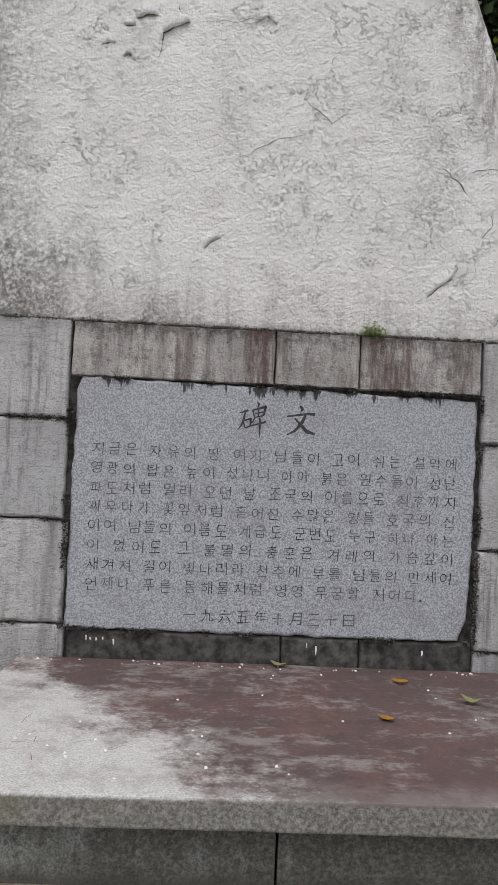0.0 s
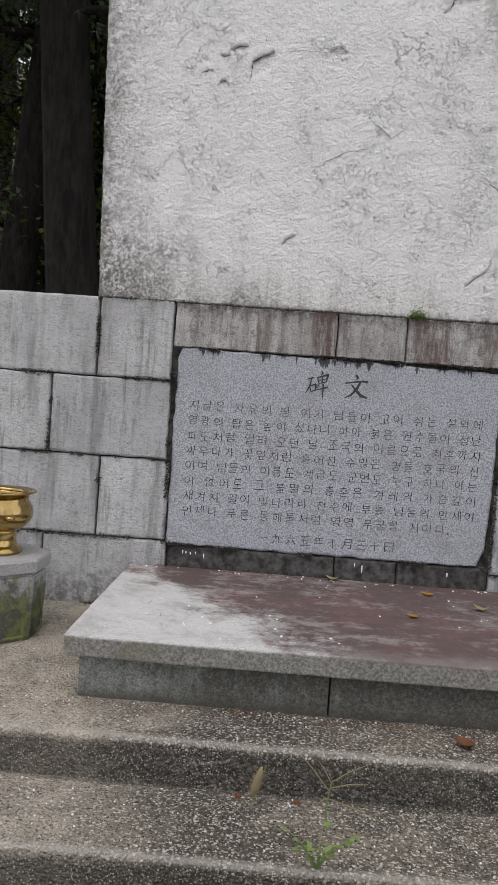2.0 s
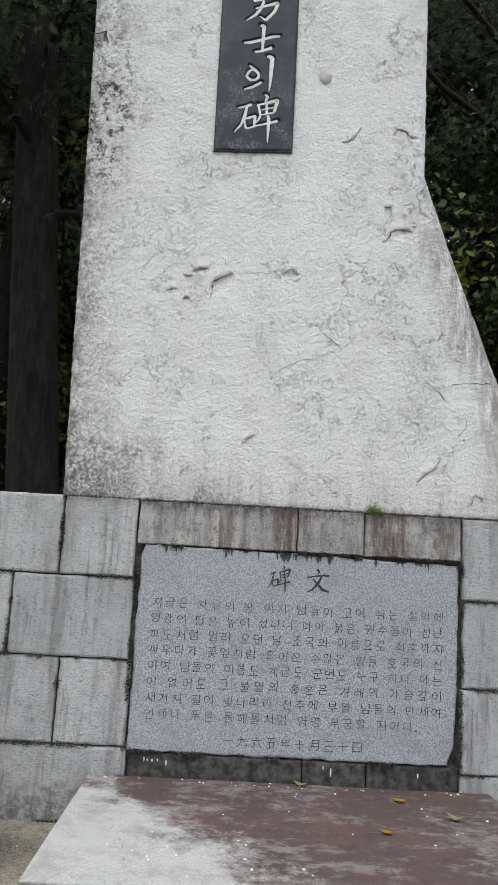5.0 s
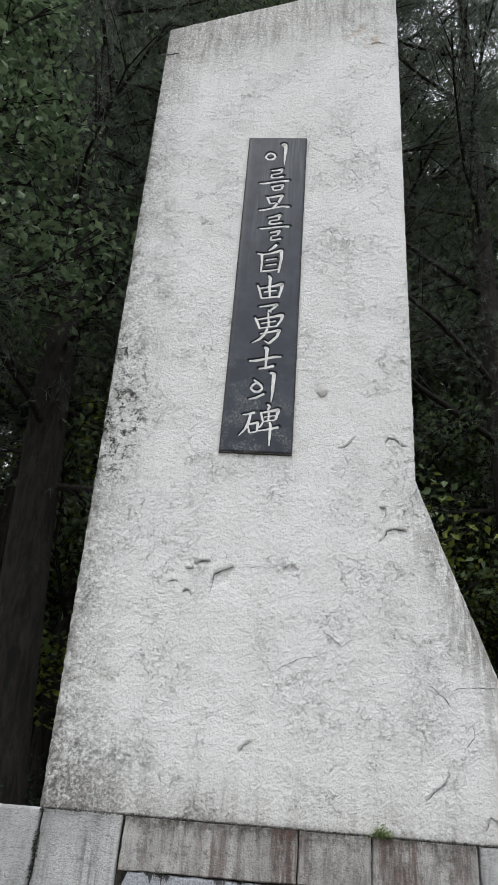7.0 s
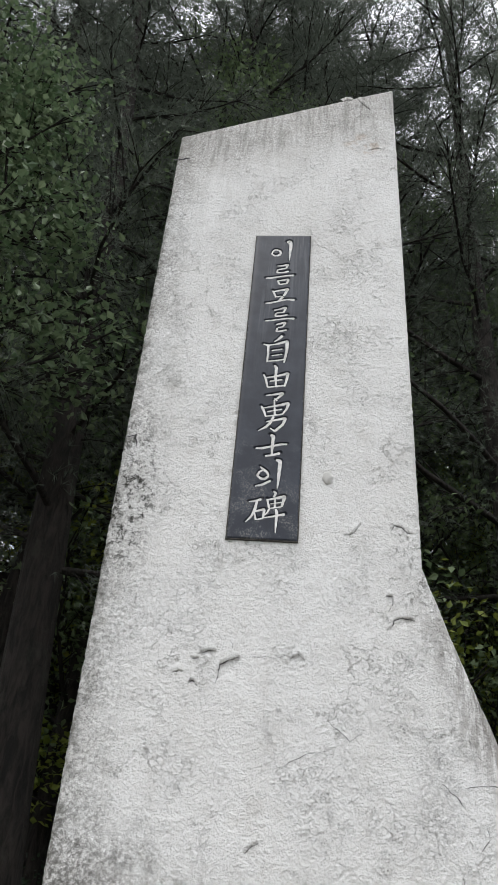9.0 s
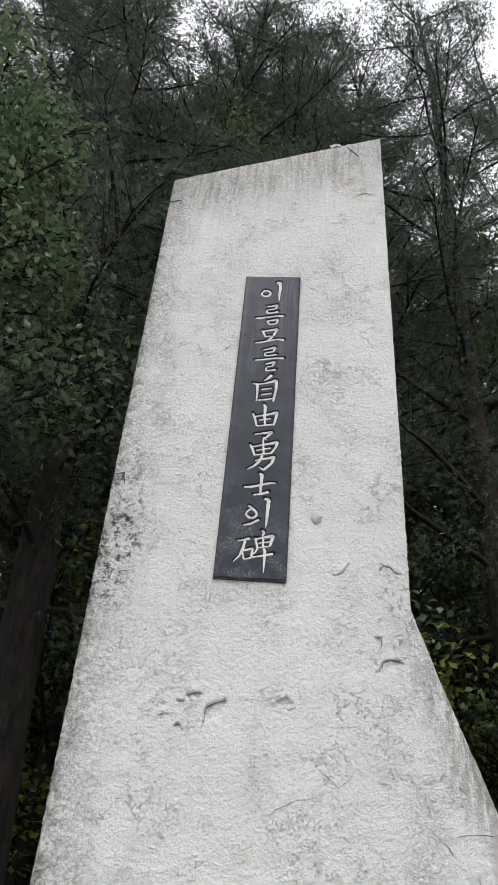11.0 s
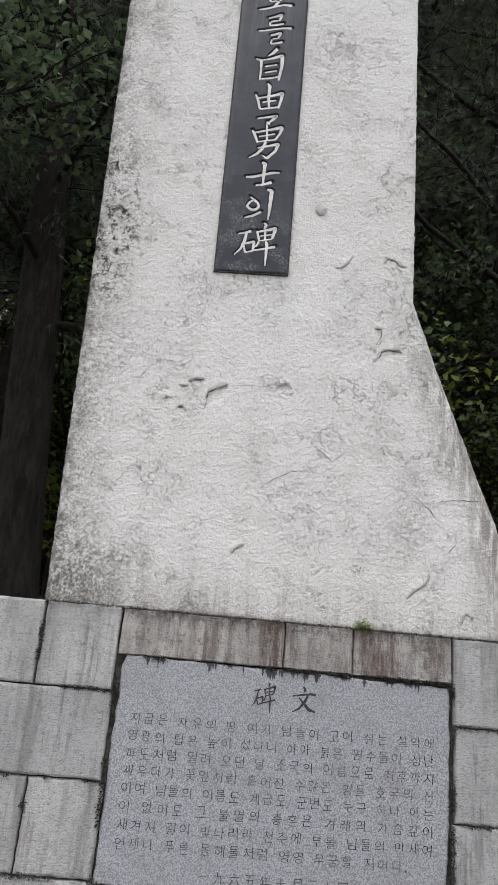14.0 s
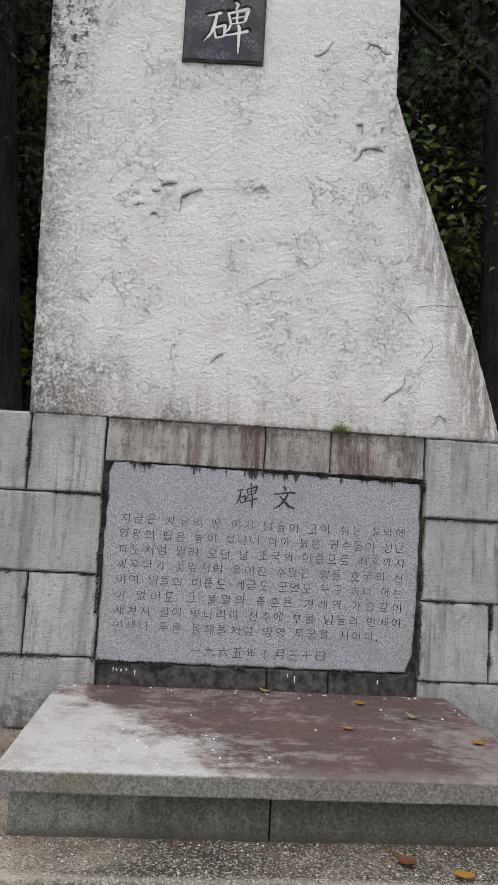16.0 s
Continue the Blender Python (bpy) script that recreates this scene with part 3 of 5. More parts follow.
def tube(points, radii, sides=6):
    """Vertices and faces of a tapered tube along points."""
    verts, faces = [], []
    for i, (p, r) in enumerate(zip(points, radii)):
        d = (Vector(points[min(i + 1, len(points) - 1)]) - Vector(points[max(i - 1, 0)])).normalized()
        u = d.orthogonal().normalized()
        w = d.cross(u)
        for s in range(sides):
            a = 2 * math.pi * s / sides
            verts.append(Vector(p) + (u * math.cos(a) + w * math.sin(a)) * r)
    for i in range(len(points) - 1):
        for s in range(sides):
            faces.append((i * sides + s, i * sides + (s + 1) % sides, (i + 1) * sides + (s + 1) % sides, (i + 1) * sides + s))
    return verts, faces


def letters(chars, thin=0.0):
    """Meshes of single characters, one unit high, lying in the XZ plane round their centres and facing -Y."""
    made = {}
    for c in dict.fromkeys(chars):
        cu = bpy.data.curves.new("glyph", "FONT")
        cu.body, cu.size, cu.resolution_u, cu.offset = c, 1.0, 3, -thin
        made[c] = new("glyph", cu)
    deps = bpy.context.evaluated_depsgraph_get()
    deps.update()
    out = {}
    for c, ob in made.items():
        me = bpy.data.meshes.new_from_object(ob.evaluated_get(deps))
        v = np.array([p.co for p in me.vertices])
        f = [tuple(p.vertices) for p in me.polygons]
        lo, hi = v.min(0), v.max(0)
        v = v - (lo + hi) / 2
        out[c] = (v, f, hi - lo)
        data = ob.data
        bpy.data.objects.remove(ob)
        bpy.data.curves.remove(data)
        bpy.data.meshes.remove(me)
    return out


# ---------------------------------------------------------------- ground, platform, steps
def ground_height(x, y):
    back = max(0.0, y - 3.0)
    # slope added as a dark backdrop to block the low sky behind the trees
    added_hill = 0.30 * back ** 1.12 if back < 70 else 0.30 * 70 ** 1.12 + (back - 70) * 0.1
    return added_hill + (0.12 * noise.noise((x * 0.5, y * 0.5, 0)) if y > 1.5 else 0.0)


def build_ground():
    xs = [-900, -400, -180] + [-90 + 3 * i for i in range(61)] + [180, 400, 900]
    ys = [-900, -300, -100, -40, -15, -8, -4, -2.6, -2.0, -1.0, 0.0, 1.0] + [2 + 1.6 * i for i in range(50)] + [110, 200, 500, 900]
    verts = [(x, y, ground_height(x, y)) for y in ys for x in xs]
    n = len(xs)
    faces = [(j * n + i, j * n + i + 1, (j + 1) * n + i + 1, (j + 1) * n + i) for j in range(len(ys) - 1) for i in range(n - 1)]
    me = raw("ground", verts, faces, True)
    tagged(part("ground", me, EARTH), "bare dark forest floor under the trees, with an added slope that blocks the low sky", "ground", kind="structure")


build_ground()

STEP_TOP, PLATFORM_TOP = 0.120, 0.262
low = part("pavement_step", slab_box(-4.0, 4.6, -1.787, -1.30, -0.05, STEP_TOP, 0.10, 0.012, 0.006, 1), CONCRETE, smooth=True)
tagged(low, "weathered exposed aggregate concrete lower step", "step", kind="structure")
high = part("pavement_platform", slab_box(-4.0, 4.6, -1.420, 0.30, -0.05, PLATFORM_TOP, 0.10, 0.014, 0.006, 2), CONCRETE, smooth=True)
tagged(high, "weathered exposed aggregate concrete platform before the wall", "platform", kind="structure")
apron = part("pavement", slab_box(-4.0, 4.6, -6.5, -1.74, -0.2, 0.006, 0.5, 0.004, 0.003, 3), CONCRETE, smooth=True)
tagged(apron, "weathered concrete paving at the foot of the steps", "pavement", kind="structure")


# ---------------------------------------------------------------- the tower
def left_of(z):
    return -0.648 - (z - 1.81) * 0.0292


FLARE = ((1.80, 1.800), (2.10, 1.712), (2.40, 1.622), (2.60, 1.545), (2.85, 1.455), (3.10, 1.362), (3.30, 1.290), (3.55, 1.205), (3.67, 1.168))


def right_of(z):
    if z >= 3.67:
        return 1.166
    for (z0, x0), (z1, x1) in zip(FLARE, FLARE[1:]):
        if z <= z1:
            return x0 + (x1 - x0) * (z - z0) / (z1 - z0)


# places where a sheet of plaster has fallen away: the rim of each, clockwise from its left
HOLLOWS = (((0.034, 2.905), (0.034, 2.985), (0.085, 3.012), (0.142, 3.035), (0.150, 2.995), (0.135, 2.955)), ((0.412, 3.045), (0.460, 3.082), (0.490, 3.050), (0.470, 3.030), (0.430, 3.025)),
           ((0.945, 3.472), (0.984, 3.475), (0.983, 3.430), (0.958, 3.385)), ((-0.07, 3.03), (-0.03, 3.054), (0.015, 3.053), (0.0, 3.03)), ((1.0, 3.29), (1.02, 3.343), (1.09, 3.340), (1.06, 3.29)))


def sunk(x, z):
    """How far the face lies back in a hollow."""
    for rim in HOLLOWS:
        if rim[0][0] - 0.02 < x < rim[-2][0] + 0.06 and abs(z - rim[0][1]) < 0.15:
            inner = min(((bz - az) * (x - ax) - (bx - ax) * (z - az)) / math.hypot(bx - ax, bz - az) for (ax, az), (bx, bz) in zip(rim, rim[1:] + rim[:1]))
            if inner > -0.002:
                return 0.007 * min(1.0, (inner + 0.002) / 0.009)
    return 0.0


def face_y(x, z):
    """The uneven front of the shaft."""
    p = Vector((x, 0, z))
    d = 0.004 * noise.noise(p * 2.2) + 0.0024 * noise.noise(p * 9) + 0.0016 * noise.noise(p * 23 + Vector((0, 5, 0))) + 0.0030 * noise.noise(p * 47)
    return 0.004 - d


def build_tower():
    tower = thing("memorial_tower", "tall white plastered concrete monument with flaking, lichen-stained paint", "monument", at=(0.3, 0.4, 1.8))
    nu, nv, zb, depth = 190, 600, 1.800, 0.85
    verts = []
    for j in range(nv + 1):
        for i in range(nu + 1):
            u, v = i / nu, j / nv
            z = zb + v * (7.826 + 1.192 * u - zb)
            x = left_of(z) + u * (right_of(z) - left_of(z))
            p = Vector((x, 0, z))
            y = face_y(x, z) + sunk(x, z)
            rim = min(x - left_of(z), right_of(z) - x, (7.826 + 1.192 * u - z))
            round_off = 0.016 * max(0.0, 1 - rim / 0.018) ** 2
            e = Vector((0, 0, 0))
            if rim < 0.004:
                e = noise.noise_vector(p * 13) * 0.003 + noise.noise_vector(p * 60) * 0.004
            verts.append((x + e.x, y + round_off, z + e.z))
    w = nu + 1
    faces = [(j * w + i, j * w + i + 1, (j + 1) * w + i + 1, (j + 1) * w + i) for j in range(nv) for i in range(nu)]
    ring = [i for i in range(w)] + [j * w + nu for j in range(1, nv + 1)] + [nv * w + i for i in range(nu - 1, -1, -1)] + [j * w for j in range(nv - 1, 0, -1)]
    base = len(verts)
    for k in ring:
        verts.append((verts[k][0], depth, verts[k][2]))
    n = len(ring)
    faces += [(ring[k], base + k, base + (k + 1) % n, ring[(k + 1) % n]) for k in range(n)]
    faces.append(tuple(base + k for k in range(n)))
    me = raw("shaft", [(x - 0.3, y - 0.4, z - 1.8) for x, y, z in verts], faces, True)
    part("shaft", me, PLASTER, tower)
    return tower


TOWER = build_tower()


def local(ob, x, y, z):
    return (x - ob.location.x, y - ob.location.y, z - ob.location.z)


def flake(line, lift, rise, seed=0):
    """A sheet of plaster that has come loose along its lower edge: it stands off the wall there, and a dark strip below
    adds its shadow.
    """
    rng = random.Random(seed)
    pts = []
    for (x0, z0), (x1, z1) in zip(line, line[1:]):
        n = max(3, int(math.hypot(x1 - x0, z1 - z0) / 0.008))
        pts += [(x0 + (x1 - x0) * i / n, z0 + (z1 - z0) * i / n) for i in range(n)]
    pts.append(line[-1])
    m = len(pts)
    rows = ((0.0, 0.35), (0.0, 1.0), (0.30, 0.62), (0.65, 0.22), (1.0, -0.5))
    lift, rise = 0.0015 + lift * 0.16, 0.03 + rise * 0.8
    verts, faces = [], []
    cx, cz = sum(p[0] for p in pts) / m, sum(p[1] for p in pts) / m
    shape = [math.sin(math.pi * (i + 0.4) / (m - 0.2)) ** 0.6 for i in range(m)]
    wob = [(rng.uniform(-1, 1) * 0.0025, rng.uniform(-1, 1) * 0.0025) for _ in pts]
    for k, (up, out) in enumerate(rows):
        for i, (x, z) in enumerate(pts):
            a, b = pts[max(0, i - 1)], pts[min(m - 1, i + 1)]
            dx, dz = b[0] - a[0], b[1] - a[1]
            l = math.hypot(dx, dz) or 1
            nx, nz = -dz / l, dx / l                       # away from the hollow
            nx, nz = nx * 0.6, nz * 0.6 + 0.4
            px, pz = x + wob[i][0] + nx * rise * up, z + wob[i][1] + nz * rise * up
            y = face_y(px, pz) + (0.012 if k == 0 else 0.003 if out < 0 else -0.001 - lift * out * shape[i])
            verts.append(local(TOWER, px, y, pz))
    for k in range(len(rows) - 1):
        for i in range(m - 1):
            faces.append((k * m + i, k * m + i + 1, (k + 1) * m + i + 1, (k + 1) * m + i))
    me = raw("plaster_lip", verts, faces, True)
    part("plaster_lip", me, PLASTER, TOWER, "loose lip of white plaster")
    # dark strip laid under the lip in place of its shadow
    crack([(x, z - 0.002) for x, z in line], 0.0010 + lift * 0.50, seed, 0.004)


def crack(points, width, seed, stray=0.006):
    rng = random.Random(seed)
    pts = []
    for (x0, z0), (x1, z1) in zip(points, points[1:]):
        n = max(2, int(math.hypot(x1 - x0, z1 - z0) / 0.02))
        for i in range(n):
            t = i / n
            pts.append((x0 + (x1 - x0) * t + rng.uniform(-1, 1) * stray, z0 + (z1 - z0) * t + rng.uniform(-1, 1) * stray))
    pts.append(points[-1])
    verts, faces = [], []
    for i, (x, z) in enumerate(pts):
        a, b = pts[max(0, i - 1)], pts[min(len(pts) - 1, i + 1)]
        dx, dz = b[0] - a[0], b[1] - a[1]
        l = math.hypot(dx, dz) or 1
        w = width * rng.uniform(0.4, 1.2) * min(1.0, 0.25 + min(i, len(pts) - 1 - i) * 0.4)
        for s in (-1, 1):
            verts.append(local(TOWER, x - dz / l * w * s, face_y(x, z) - 0.0012, z + dx / l * w * s))
    faces = [(2 * i, 2 * i + 1, 2 * i + 3, 2 * i + 2) for i in range(len(pts) - 1)]
    part("crack", raw("crack", verts, faces), DARK_LINE, TOWER, "thin dark line for plaster cracks and lip shadows")


for i, (pts, w) in enumerate((
        (((-0.86, 7.46), (-0.78, 7.47), (-0.70, 7.51)), 0.010), (((-0.72, 4.40), (-0.66, 4.42), (-0.64, 4.33)), 0.007),
        (((0.14, 3.03), (0.22, 3.045), (0.32, 3.05), (0.42, 3.07)), 0.0007), (((0.105, 3.03), (0.10, 3.11)), 0.0015), (((0.03, 2.99), (0.025, 2.88)), 0.0018),
        (((1.19, 2.50), (1.27, 2.44), (1.30, 2.40)), 0.0025), (((1.30, 2.49), (1.42, 2.51), (1.55, 2.52)), 0.0018),
        (((1.40, 2.33), (1.41, 2.27), (1.36, 2.22)), 0.0018), (((0.62, 2.75), (0.74, 2.66), (0.80, 2.70)), 0.0015), (((0.35, 2.48), (0.50, 2.57), (0.62, 2.60)), 0.0014))):
    crack(pts, w, i)

for i, (line, lift, rise) in enumerate((
        (((0.033, 2.905), (0.036, 2.985), (0.085, 3.013), (0.142, 3.036)), 0.020, 0.07), (((-0.070, 3.034), (-0.031, 3.056), (0.015, 3.055)), 0.012, 0.04),
        (((-0.125, 3.004), (-0.074, 3.008)), 0.007, 0.03), (((-0.207, 2.916), (-0.183, 2.931), (-0.153, 2.927)), 0.007, 0.03),
        (((-0.112, 2.878), (-0.093, 2.889), (-0.068, 2.858)), 0.008, 0.03), (((0.408, 3.050), (0.460, 3.084), (0.492, 3.050)), 0.008, 0.04),
        (((0.243, 2.114), (0.270, 2.142), (0.308, 2.163)), 0.012, 0.04), (((0.943, 3.475), (0.985, 3.477), (0.985, 3.430), (0.956, 3.380)), 0.009, 0.03),
        (((0.945, 3.260), (0.973, 3.297), (0.982, 3.330), (1.030, 3.348), (1.075, 3.347), (1.102, 3.333)), 0.013, 0.045),
        (((0.700, 3.838), (0.735, 3.845), (0.775, 3.885), (0.802, 3.932)), 0.011, 0.04), (((0.983, 3.900), (1.005, 3.940), (1.050, 3.935), (1.080, 3.900), (1.117, 3.894)), 0.010, 0.04),
        (((1.152, 1.972), (1.190, 2.010), (1.250, 2.050), (1.272, 2.108)), 0.009, 0.035), (((1.428, 1.865), (1.455, 1.922), (1.492, 1.898)), 0.007, 0.03),
        (((0.800, 8.775), (0.860, 8.690), (0.930, 8.600)), 0.016, 0.06), (((0.660, 8.700), (0.710, 8.745), (0.750, 8.735)), 0.008, 0.04),
        (((0.90, 7.90), (0.98, 7.95), (1.03, 7.94)), 0.006, 0.04))):
    flake(line, lift, rise, i)

# a lump of mortar by the lettering panel
bm = bmesh.new()
bmesh.ops.create_icosphere(bm, subdivisions=3, radius=1, matrix=Matrix.Translation(local(TOWER, 0.592, 0.0, 4.235)) @ Matrix.Diagonal((0.034, 0.022, 0.045, 1)))
for v in bm.verts:
    v.co += noise.noise_vector(v.co * 40) * 0.008
part("mortar_lump", bm, BARE, TOWER, "round lump of mortar on the plaster", True)


# ---------------------------------------------------------------- the black panel
# Brush characters: centre, and pen strokes as (right, up, breadth) in steps of 2 mm.
BRUSH = {}
BRUSH["이"] = (0.178, 6.367, (((-33, -11, 7), (-22, 0, 10), (-6, -4, 9), (0, -18, 8), (-9, -33, 10), (-25, -38, 9), (-37, -28, 8), (-33, -11, 6)), ((19, 53, 9), (32, 58, 18), (37, 34, 13), (35, -10, 10), (35, -58, 3))))
BRUSH["름"] = (0.184, 6.084, (((-14, 45, 6), (5, 49, 8), (28, 60, 10), (22, 36, 6)), ((-9, 25, 6), (20, 36, 7)), ((-11, 25, 7), (-13, 6, 8), (10, 10, 7), (33, 21, 10)), ((-55, -32, 6), (-34, -28, 9), (-3, -16, 7), (29, -5, 8), (55, 0, 11)), ((-7, -38, 8), (0, -60, 7)), ((-5, -40, 6), (34, -25, 10), (29, -51, 7)), ((0, -60, 6), (27, -51, 7))))
BRUSH["모"] = (0.200, 5.833, (((-30, 28, 8), (-16, -7, 8)), ((-26, 24, 6), (27, 45, 11), (13, 4, 8)), ((-16, -5, 6), (4, 3, 6)), ((11, 2, 10), (-7, -28, 7)), ((-55, -45, 5), (-35, -40, 8), (2, -23, 7), (29, -12, 8), (55, -12, 12))))
BRUSH["를"] = (0.211, 5.591, (((-25, 43, 7), (-7, 51, 7), (19, 65, 11), (12, 37, 6)), ((-16, 30, 6), (14, 40, 6)), ((-17, 29, 7), (-19, 13, 7), (2, 17, 7), (27, 27, 8)), ((-54, -16, 5), (-32, -11, 7), (-2, -1, 7), (29, 8, 7), (54, 10, 11)), ((-13, -30, 7), (21, -14, 10), (14, -36, 6)), ((-6, -44, 5), (15, -37, 6)), ((-7, -46, 6), (-10, -65, 7), (8, -60, 7), (28, -52, 8))))
BRUSH["自"] = (0.192, 5.291, (((24, 68, 11), (12, 50, 10), (-4, 33, 3)), ((-43, 17, 5), (-25, 13, 10), (-23, -26, 8), (-24, -68, 5)), ((-25, 13, 6), (5, 23, 7), (42, 42, 13), (43, -1, 10), (36, -63, 7)), ((-11, -11, 6), (27, 2, 6)), ((-10, -36, 6), (28, -23, 6)), ((-20, -63, 6), (10, -56, 7), (38, -46, 6))))
BRUSH["由"] = (0.213, 5.029, (((-42, 5, 6), (-34, -14, 9), (-24, -53, 6)), ((-34, -10, 6), (5, 3, 7), (42, 20, 12), (40, -4, 9), (33, -42, 6)), ((-7, 53, 6), (0, 41, 11), (0, -5, 9), (4, -49, 5)), ((-19, -24, 6), (24, -11, 6)), ((-24, -52, 6), (34, -36, 7))))
BRUSH["勇"] = (0.220, 4.716, (((-33, 67, 5), (-6, 75, 7), (27, 85, 11), (13, 65, 8), (-4, 47, 4)), ((-2, 59, 6), (9, 49, 6)), ((-44, 21, 7), (-35, 4, 9), (-25, -25, 6)), ((-37, 12, 5), (5, 27, 7), (47, 43, 12), (43, 20, 8), (28, -9, 6)), ((-1, 46, 6), (4, -15, 7)), ((-23, -2, 5), (27, 15, 6)), ((-26, -22, 5), (30, -6, 6)), ((-23, -45, 5), (5, -35, 7), (40, -22, 11), (33, -49, 9), (8, -80, 8), (-9, -69, 3)), ((1, -18, 7), (-8, -46, 9), (-23, -67, 8), (-47, -85, 3))))
BRUSH["士"] = (0.222, 4.437, (((-51, -16, 6), (-32, -14, 9), (4, -1, 8), (29, 9, 9), (51, 12, 5)), ((-6, 43, 9), (4, 39, 12), (3, -2, 9), (3, -39, 6)), ((-19, -43, 7), (2, -38, 7), (29, -26, 10))))
BRUSH["의"] = (0.212, 4.222, (((-26, 22, 4), (-15, 13, 9), (-1, 2, 8), (3, -10, 7), (-7, -22, 9), (-21, -23, 8), (-33, -12, 7), (-26, 3, 7), (-15, 11, 6)), ((-37, -53, 4), (-15, -45, 8), (11, -27, 7)), ((22, 54, 7), (37, 51, 13), (36, 19, 11), (35, -21, 9), (33, -54, 3))))
BRUSH["碑"] = (0.217, 3.946, (((-54, 27, 4), (-38, 31, 6), (-15, 40, 9)), ((-28, 33, 7), (-33, 2, 9), (-42, -24, 7), (-59, -46, 3)), ((-35, -5, 6), (-27, -35, 6)), ((-34, -6, 5), (-4, 6, 9), (-6, -27, 6)), ((-27, -34, 5), (-5, -26, 6)), ((19, 73, 6), (28, 68, 9), (22, 51, 5)), ((2, 43, 7), (11, 9, 6)), ((4, 40, 5), (56, 58, 11), (48, 20, 7)), ((12, 26, 4), (47, 36, 5)), ((10, 10, 4), (48, 20, 5)), ((26, 51, 6), (27, 15, 6)), ((11, 9, 6), (5, -7, 6), (-6, -17, 3)), ((-5, -25, 5), (23, -17, 6), (59, -5, 9)), ((30, 11, 6), (34, 1, 9), (34, -32, 8), (34, -73, 3))))
BRUSH["文"] = (0.66, 1.45, (((-6, 58, 8), (4, 46, 13), (0, 34, 5)), ((-54, 14, 7), (-20, 20, 8), (30, 28, 9), (54, 26, 13)), ((18, 24, 9), (4, -8, 12), (-22, -40, 10), (-52, -56, 4)), ((-24, 10, 6), (-2, -14, 10), (24, -40, 15), (56, -50, 7))))


def pen(stroke, unit):
    """Points along a pen stroke, evenly close, with half breadths, bent smoothly."""
    p = [Vector((x * unit, z * unit, w * unit)) for x, z, w in stroke]
    out = []
    for i in range(len(p) - 1):
        b, c = p[i], p[i + 1]
        n = max(3, int((c - b).length / (2.4 * unit)))
        for j in range(n):
            t = j / n
            out.append(b.lerp(c, t))
    out.append(p[-1])
    for _ in range(2):
        out = [out[0]] + [(out[i - 1] + out[i] * 2 + out[i + 1]) / 4 for i in range(1, len(out) - 1)] + [out[-1]]
    return [(q.x, q.y, q.z / 2) for q in out]


def ribbon(points, seed):
    """Left and right rims of a brush stroke, with blunt slanted ends and an uneven edge."""
    rims = []
    m = len(points)
    for i, (x, z, w) in enumerate(points):
        a, b = points[max(0, i - 1)], points[min(m - 1, i + 1)]
        dx, dz = b[0] - a[0], b[1] - a[1]
        l = math.hypot(dx, dz) or 1
        w = w * (0.55 if i in (0, m - 1) else 1) * (1 + 0.16 * noise.noise((x * 60, seed, z * 60)))
        s = 0.35 * w if i == 0 else 0.0
        rims.append(((x - dz / l * w + dx / l * s, z + dx / l * w + dz / l * s), (x + dz / l * w, z - dx / l * w)))
    return rims


def brush_mesh(strokes, unit, place, y):
    """All strokes of one character as a mesh; each lies a little over the one before."""
    verts, faces = [], []
    for k, stroke in enumerate(strokes):
        b = len(verts)
        rims = ribbon(pen(stroke, unit), k * 3.7)
        for l, r in rims:
            verts += [place(l[0], y - k * 0.00012, l[1]), place(r[0], y - k * 0.00012, r[1])]
        faces += [(b + 2 * i, b + 2 * i + 1, b + 2 * i + 3, b + 2 * i + 2) for i in range(len(rims) - 1)]
    return raw("character", verts, faces)


